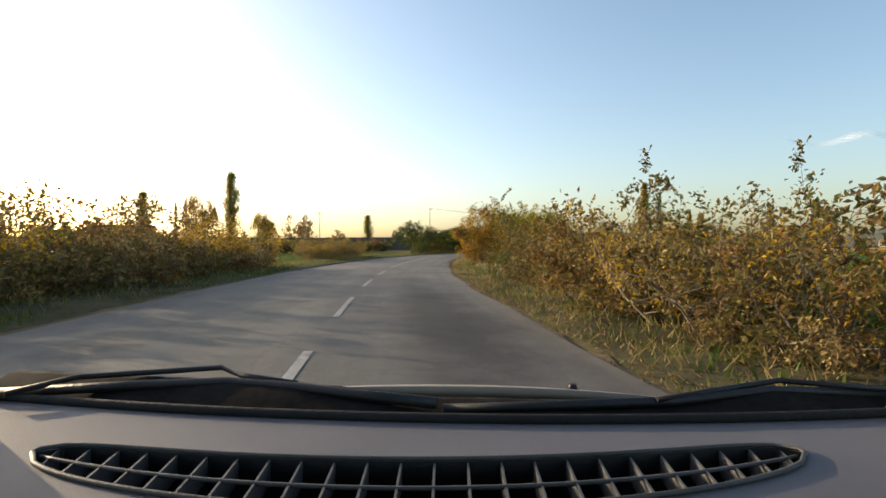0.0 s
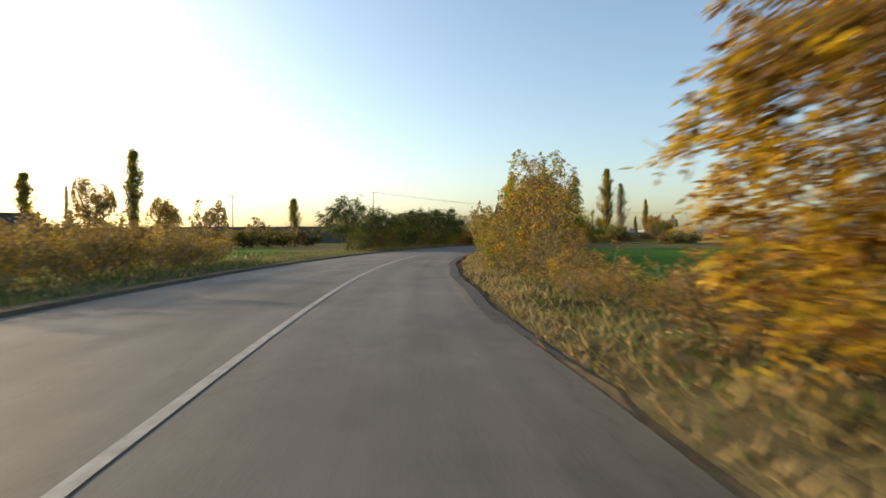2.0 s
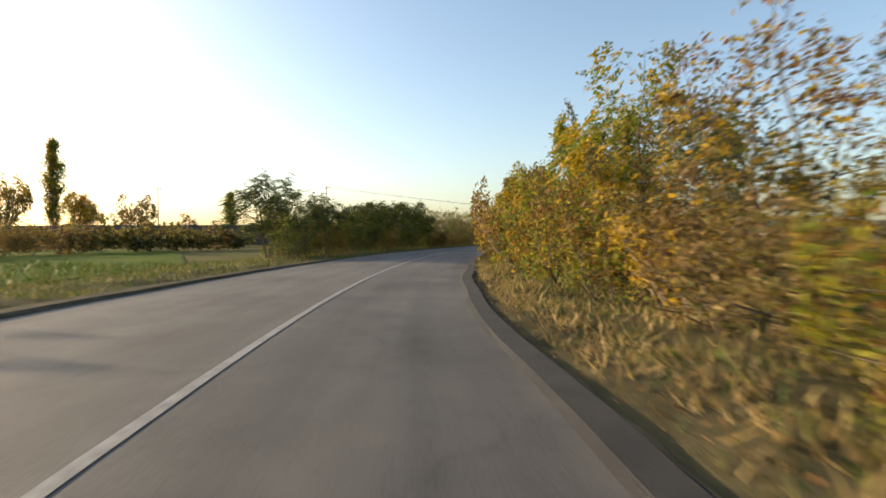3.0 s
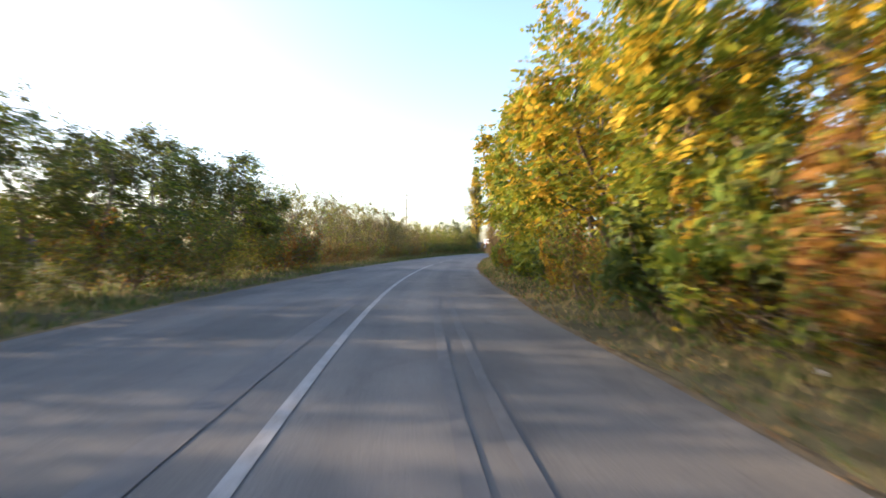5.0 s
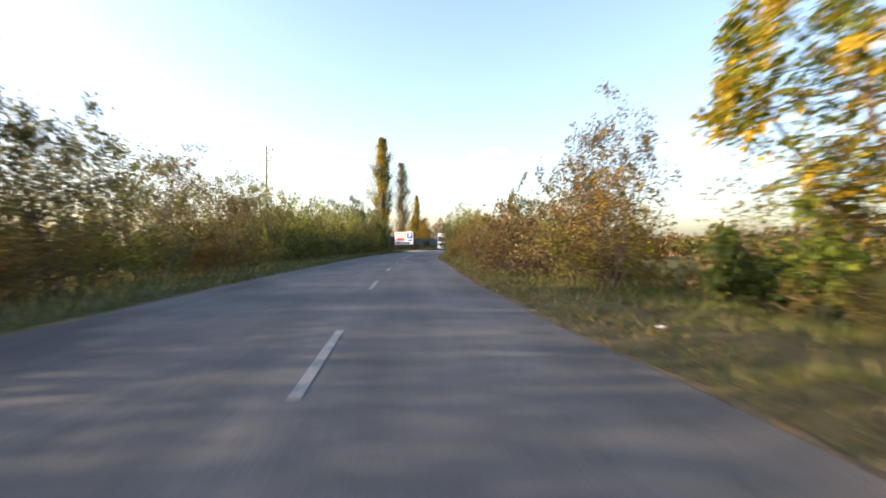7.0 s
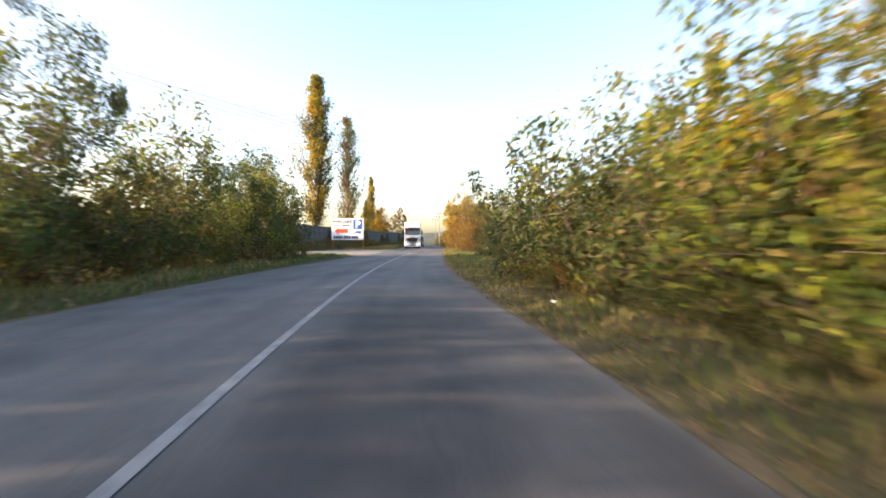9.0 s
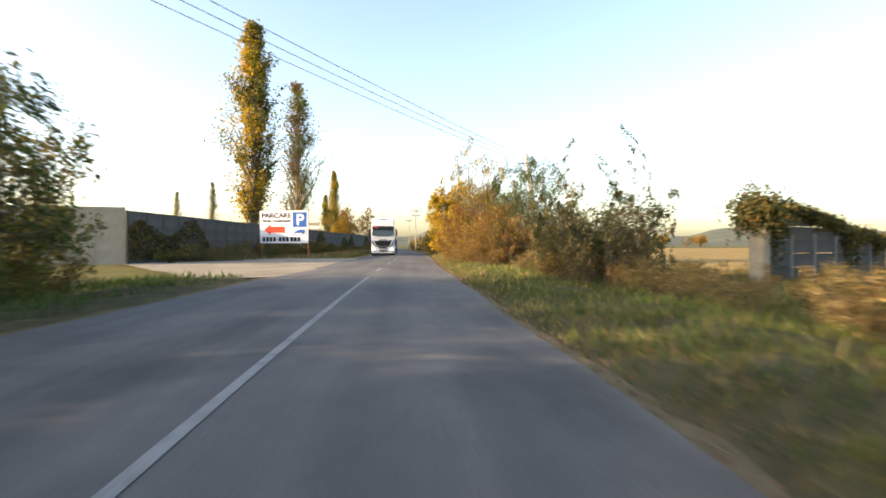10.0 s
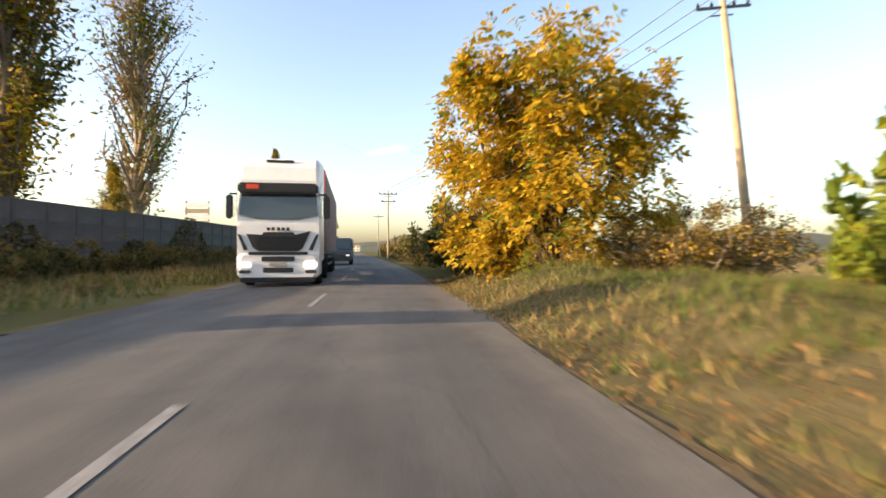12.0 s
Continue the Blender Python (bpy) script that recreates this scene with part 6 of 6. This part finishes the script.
    rows_ = [[bm.verts.new((x, front(x) + d_, z0_ + (t_ - z0_) * k_)) for x, t_ in zip(xs_, tops)] for d_, z0_, k_ in ((0.012, 0.8, 0.0), (0.05, 0.8, 0.45), (0.1, 0.8, 0.96), (0.115, 0.8, 1.0), (0.14, 0.79, 0.3))]
    for a_, b_ in zip(rows_, rows_[1:]):
        for k in range(len(xs_) - 1):
            bm.faces.new((a_[k], a_[k + 1], b_[k + 1], b_[k])).smooth = True
    part("cowl", bm, COWL, root, "black ribbed cowl strewn with dust")
    for name_, pts, r_ in (("wiper_blade", [(-0.86, 1.0, 0.82), (-0.6, 1.02, 0.83), (-0.42, 1.03, 0.834), (-0.28, 1.0, 0.832), (-0.15, 0.96, 0.828), (-0.01, 0.93, 0.822)], 0.011),
                           ("wiper_arm", [(-0.8, 0.96, 0.83), (-0.72, 1.04, 0.842), (-0.5, 1.09, 0.846), (-0.46, 1.1, 0.847), (-0.4, 1.05, 0.842), (-0.28, 1.01, 0.836)], 0.006),
                           ("wiper_blade", [(0.0, 0.93, 0.812), (0.2, 0.94, 0.815), (0.42, 0.95, 0.82), (0.62, 1.0, 0.826), (0.82, 0.99, 0.822)], 0.01),
                           ("wiper_arm", [(0.38, 0.94, 0.825), (0.52, 0.98, 0.834), (0.65, 1.02, 0.84), (0.72, 1.0, 0.838), (0.84, 0.98, 0.832)], 0.006)):
        bm = bmesh.new()
        tube(bm, pts, r_, 6)
        part(name_, bm, BLACK_PLASTIC, root)
    # bonnet
    bm = bmesh.new()
    grid = []
    for d_ in np.linspace(1.06, 1.98, 12):
        z_ = 0.803 - 0.235 * (d_ - 1.12) - 0.07 * (d_ - 1.12) ** 2
        grid.append([bm.verts.new((cx + 0.72 * s_, d_, z_ - 0.055 * abs(s_) ** 2.2)) for s_ in np.linspace(-1, 1, 21)])
    for a_, b_ in zip(grid, grid[1:]):
        for k in range(20):
            bm.faces.new((a_[k], a_[k + 1], b_[k + 1], b_[k])).smooth = True
    r = bmesh.ops.extrude_face_region(bm, geom=bm.faces[:])
    bmesh.ops.translate(bm, vec=(0, 0, -0.02), verts=[v for v in r["geom"] if isinstance(v, bmesh.types.BMVert)])
    bmesh.ops.recalc_face_normals(bm, faces=bm.faces)
    part("bonnet", bm, BONNET, root, "beige lacquered bonnet")
    bm = bmesh.new()
    tube(bm, [(0.3, 1.22, 0.768), (0.3, 1.22, 0.782)], [0.012, 0.009], 8)
    part("washer_jet", bm, BLACK_PLASTIC, root)
    # body, pillars, roof, wheels
    bm = bmesh.new()
    shell(bm, [(1.0, 0.79, 0.22, 0.72, 0.1), (1.5, 0.78, 0.22, 0.64, 0.1), (1.95, 0.74, 0.24, 0.52, 0.1), (2.06, 0.66, 0.26, 0.46, 0.08)])
    bmesh.ops.translate(bm, vec=(cx, 0, 0), verts=bm.verts)
    part("front_body", bm, BONNET, root)
    for s_ in (-1, 1):
        bm = bmesh.new()
        box(bm, (cx + s_ * 0.86, -0.35, 0.5), (0.1, 2.7, 0.56), bevel=0.03)
        part("door", bm, BONNET, root)
        for pts in ([(s_ * 0.86, 0.97, 0.76), (s_ * 0.7, 0.3, 1.42)], [(s_ * 0.86, -0.6, 0.76), (s_ * 0.7, -0.6, 1.44)], [(s_ * 0.84, -1.65, 0.76), (s_ * 0.68, -1.35, 1.42)]):
            bm = bmesh.new()
            tube(bm, [(cx + x, y_, z_) for x, y_, z_ in pts], 0.03, 8)
            part("pillar", bm, BONNET, root)
        wheel(root, cx + s_ * 0.8, 1.3, 0.29, 0.18, METAL_DARK)
        wheel(root, cx + s_ * 0.8, -1.25, 0.29, 0.18, METAL_DARK)
    bm = bmesh.new()
    box(bm, (cx, -0.5, 1.46), (1.42, 1.75, 0.05), bevel=0.02)
    part("roof", bm, BONNET, root)
    bm = bmesh.new()
    box(bm, (cx, -1.72, 0.5), (1.6, 0.12, 0.56), bevel=0.03)
    part("tailgate", bm, BONNET, root)
    bm = bmesh.new()
    box(bm, (cx, -0.35, 0.24), (1.62, 2.7, 0.05))
    part("floor_pan", bm, BLACK_PLASTIC, root)
    tagged(root, "small beige car with grey dashboard and black wipers", "car")


start_car()


# ---------------------------------------------------------------- hills far off
def hills():
    v, f = [], []
    n = 90
    for i in range(n):
        az = radians(0 + 80 * i / (n - 1))
        h = 50 + 22 * math.sin(i * 0.21 + 0.4) + 9 * math.sin(i * 0.63) + 3 * math.sin(i * 1.7)
        edge = min(1, i / 12, (n - 1 - i) / 12)
        for r, z in ((1700, -1), (2100, h * 0.45 * edge), (2500, h * edge), (3000, h * 0.8 * edge), (3400, -1)):
            v.append((r * math.sin(az), r * math.cos(az), z))
    for i in range(n - 1):
        for j in range(4):
            f.append((i * 5 + j, i * 5 + j + 1, i * 5 + j + 6, i * 5 + j + 5))
    tagged(mesh_ob("backdrop_hills", v, f, HILL, smooth=True), "low wooded hills on the horizon", "hills", kind="structure")


hills()


def cloud():
    """A thin wisp of cloud far off over the fields."""
    m, n, l, b = material("thin_cloud")
    t = noise_tex(n, l, 0.012, 5, 0.6)
    mp = n.new("ShaderNodeTexCoord")
    sx = n.new("ShaderNodeSeparateXYZ")
    l.new(mp.outputs["UV"], sx.inputs[0])
    ed = ramp(n, [(0.0, (0, 0, 0)), (0.5, (1, 1, 1)), (1.0, (0, 0, 0))])
    l.new(sx.outputs[1], ed.inputs[0])
    en = ramp(n, [(0.0, (0, 0, 0)), (0.3, (1, 1, 1)), (0.8, (1, 1, 1)), (1.0, (0, 0, 0))])
    l.new(sx.outputs[0], en.inputs[0])
    r = ramp(n, [(0.42, (0, 0, 0)), (0.75, (0.6, 0.6, 0.6))])
    l.new(t.outputs[0], r.inputs[0])
    a1, a2 = n.new("ShaderNodeMath"), n.new("ShaderNodeMath")
    a1.operation = a2.operation = "MULTIPLY"
    l.new(ed.outputs[0], a1.inputs[0])
    l.new(en.outputs[0], a1.inputs[1])
    l.new(a1.outputs[0], a2.inputs[0])
    l.new(r.outputs[0], a2.inputs[1])
    l.new(a2.outputs[0], b.inputs["Alpha"])
    b.inputs["Base Color"].default_value = (0.9, 0.88, 0.86, 1)
    b.inputs["Roughness"].default_value = 1.0
    v, f, k = [], [], 40
    for i in range(k):
        az = radians(18.5 + 14 * i / (k - 1))
        z = 1500 * (0.172 - 0.016 * i / (k - 1) + 0.006 * math.sin(i * 0.35))
        for j in range(3):
            v.append(((1500 + 30 * j) * math.sin(az), (1500 + 30 * j) * math.cos(az), z + (j - 1) * 16))
    for i in range(k - 1):
        for j in range(2):
            f.append((i * 3 + j, i * 3 + j + 1, i * 3 + j + 4, i * 3 + j + 3))
    ob = mesh_ob("backdrop_cloud", v, f, m, smooth=True)
    uv = ob.data.uv_layers.new(name="spread")
    for lp in ob.data.loops:
        i, j = divmod(lp.vertex_index, 3)
        uv.data[lp.index].uv = (i / (k - 1), j / 2)
    tagged(ob, "thin white wisp of evening cloud", "cloud", kind="structure")


cloud()
for t_ in list(PLANTS.values()):
    for o in (*t_[0].children_recursive, t_[0]):
        bpy.data.objects.remove(o)
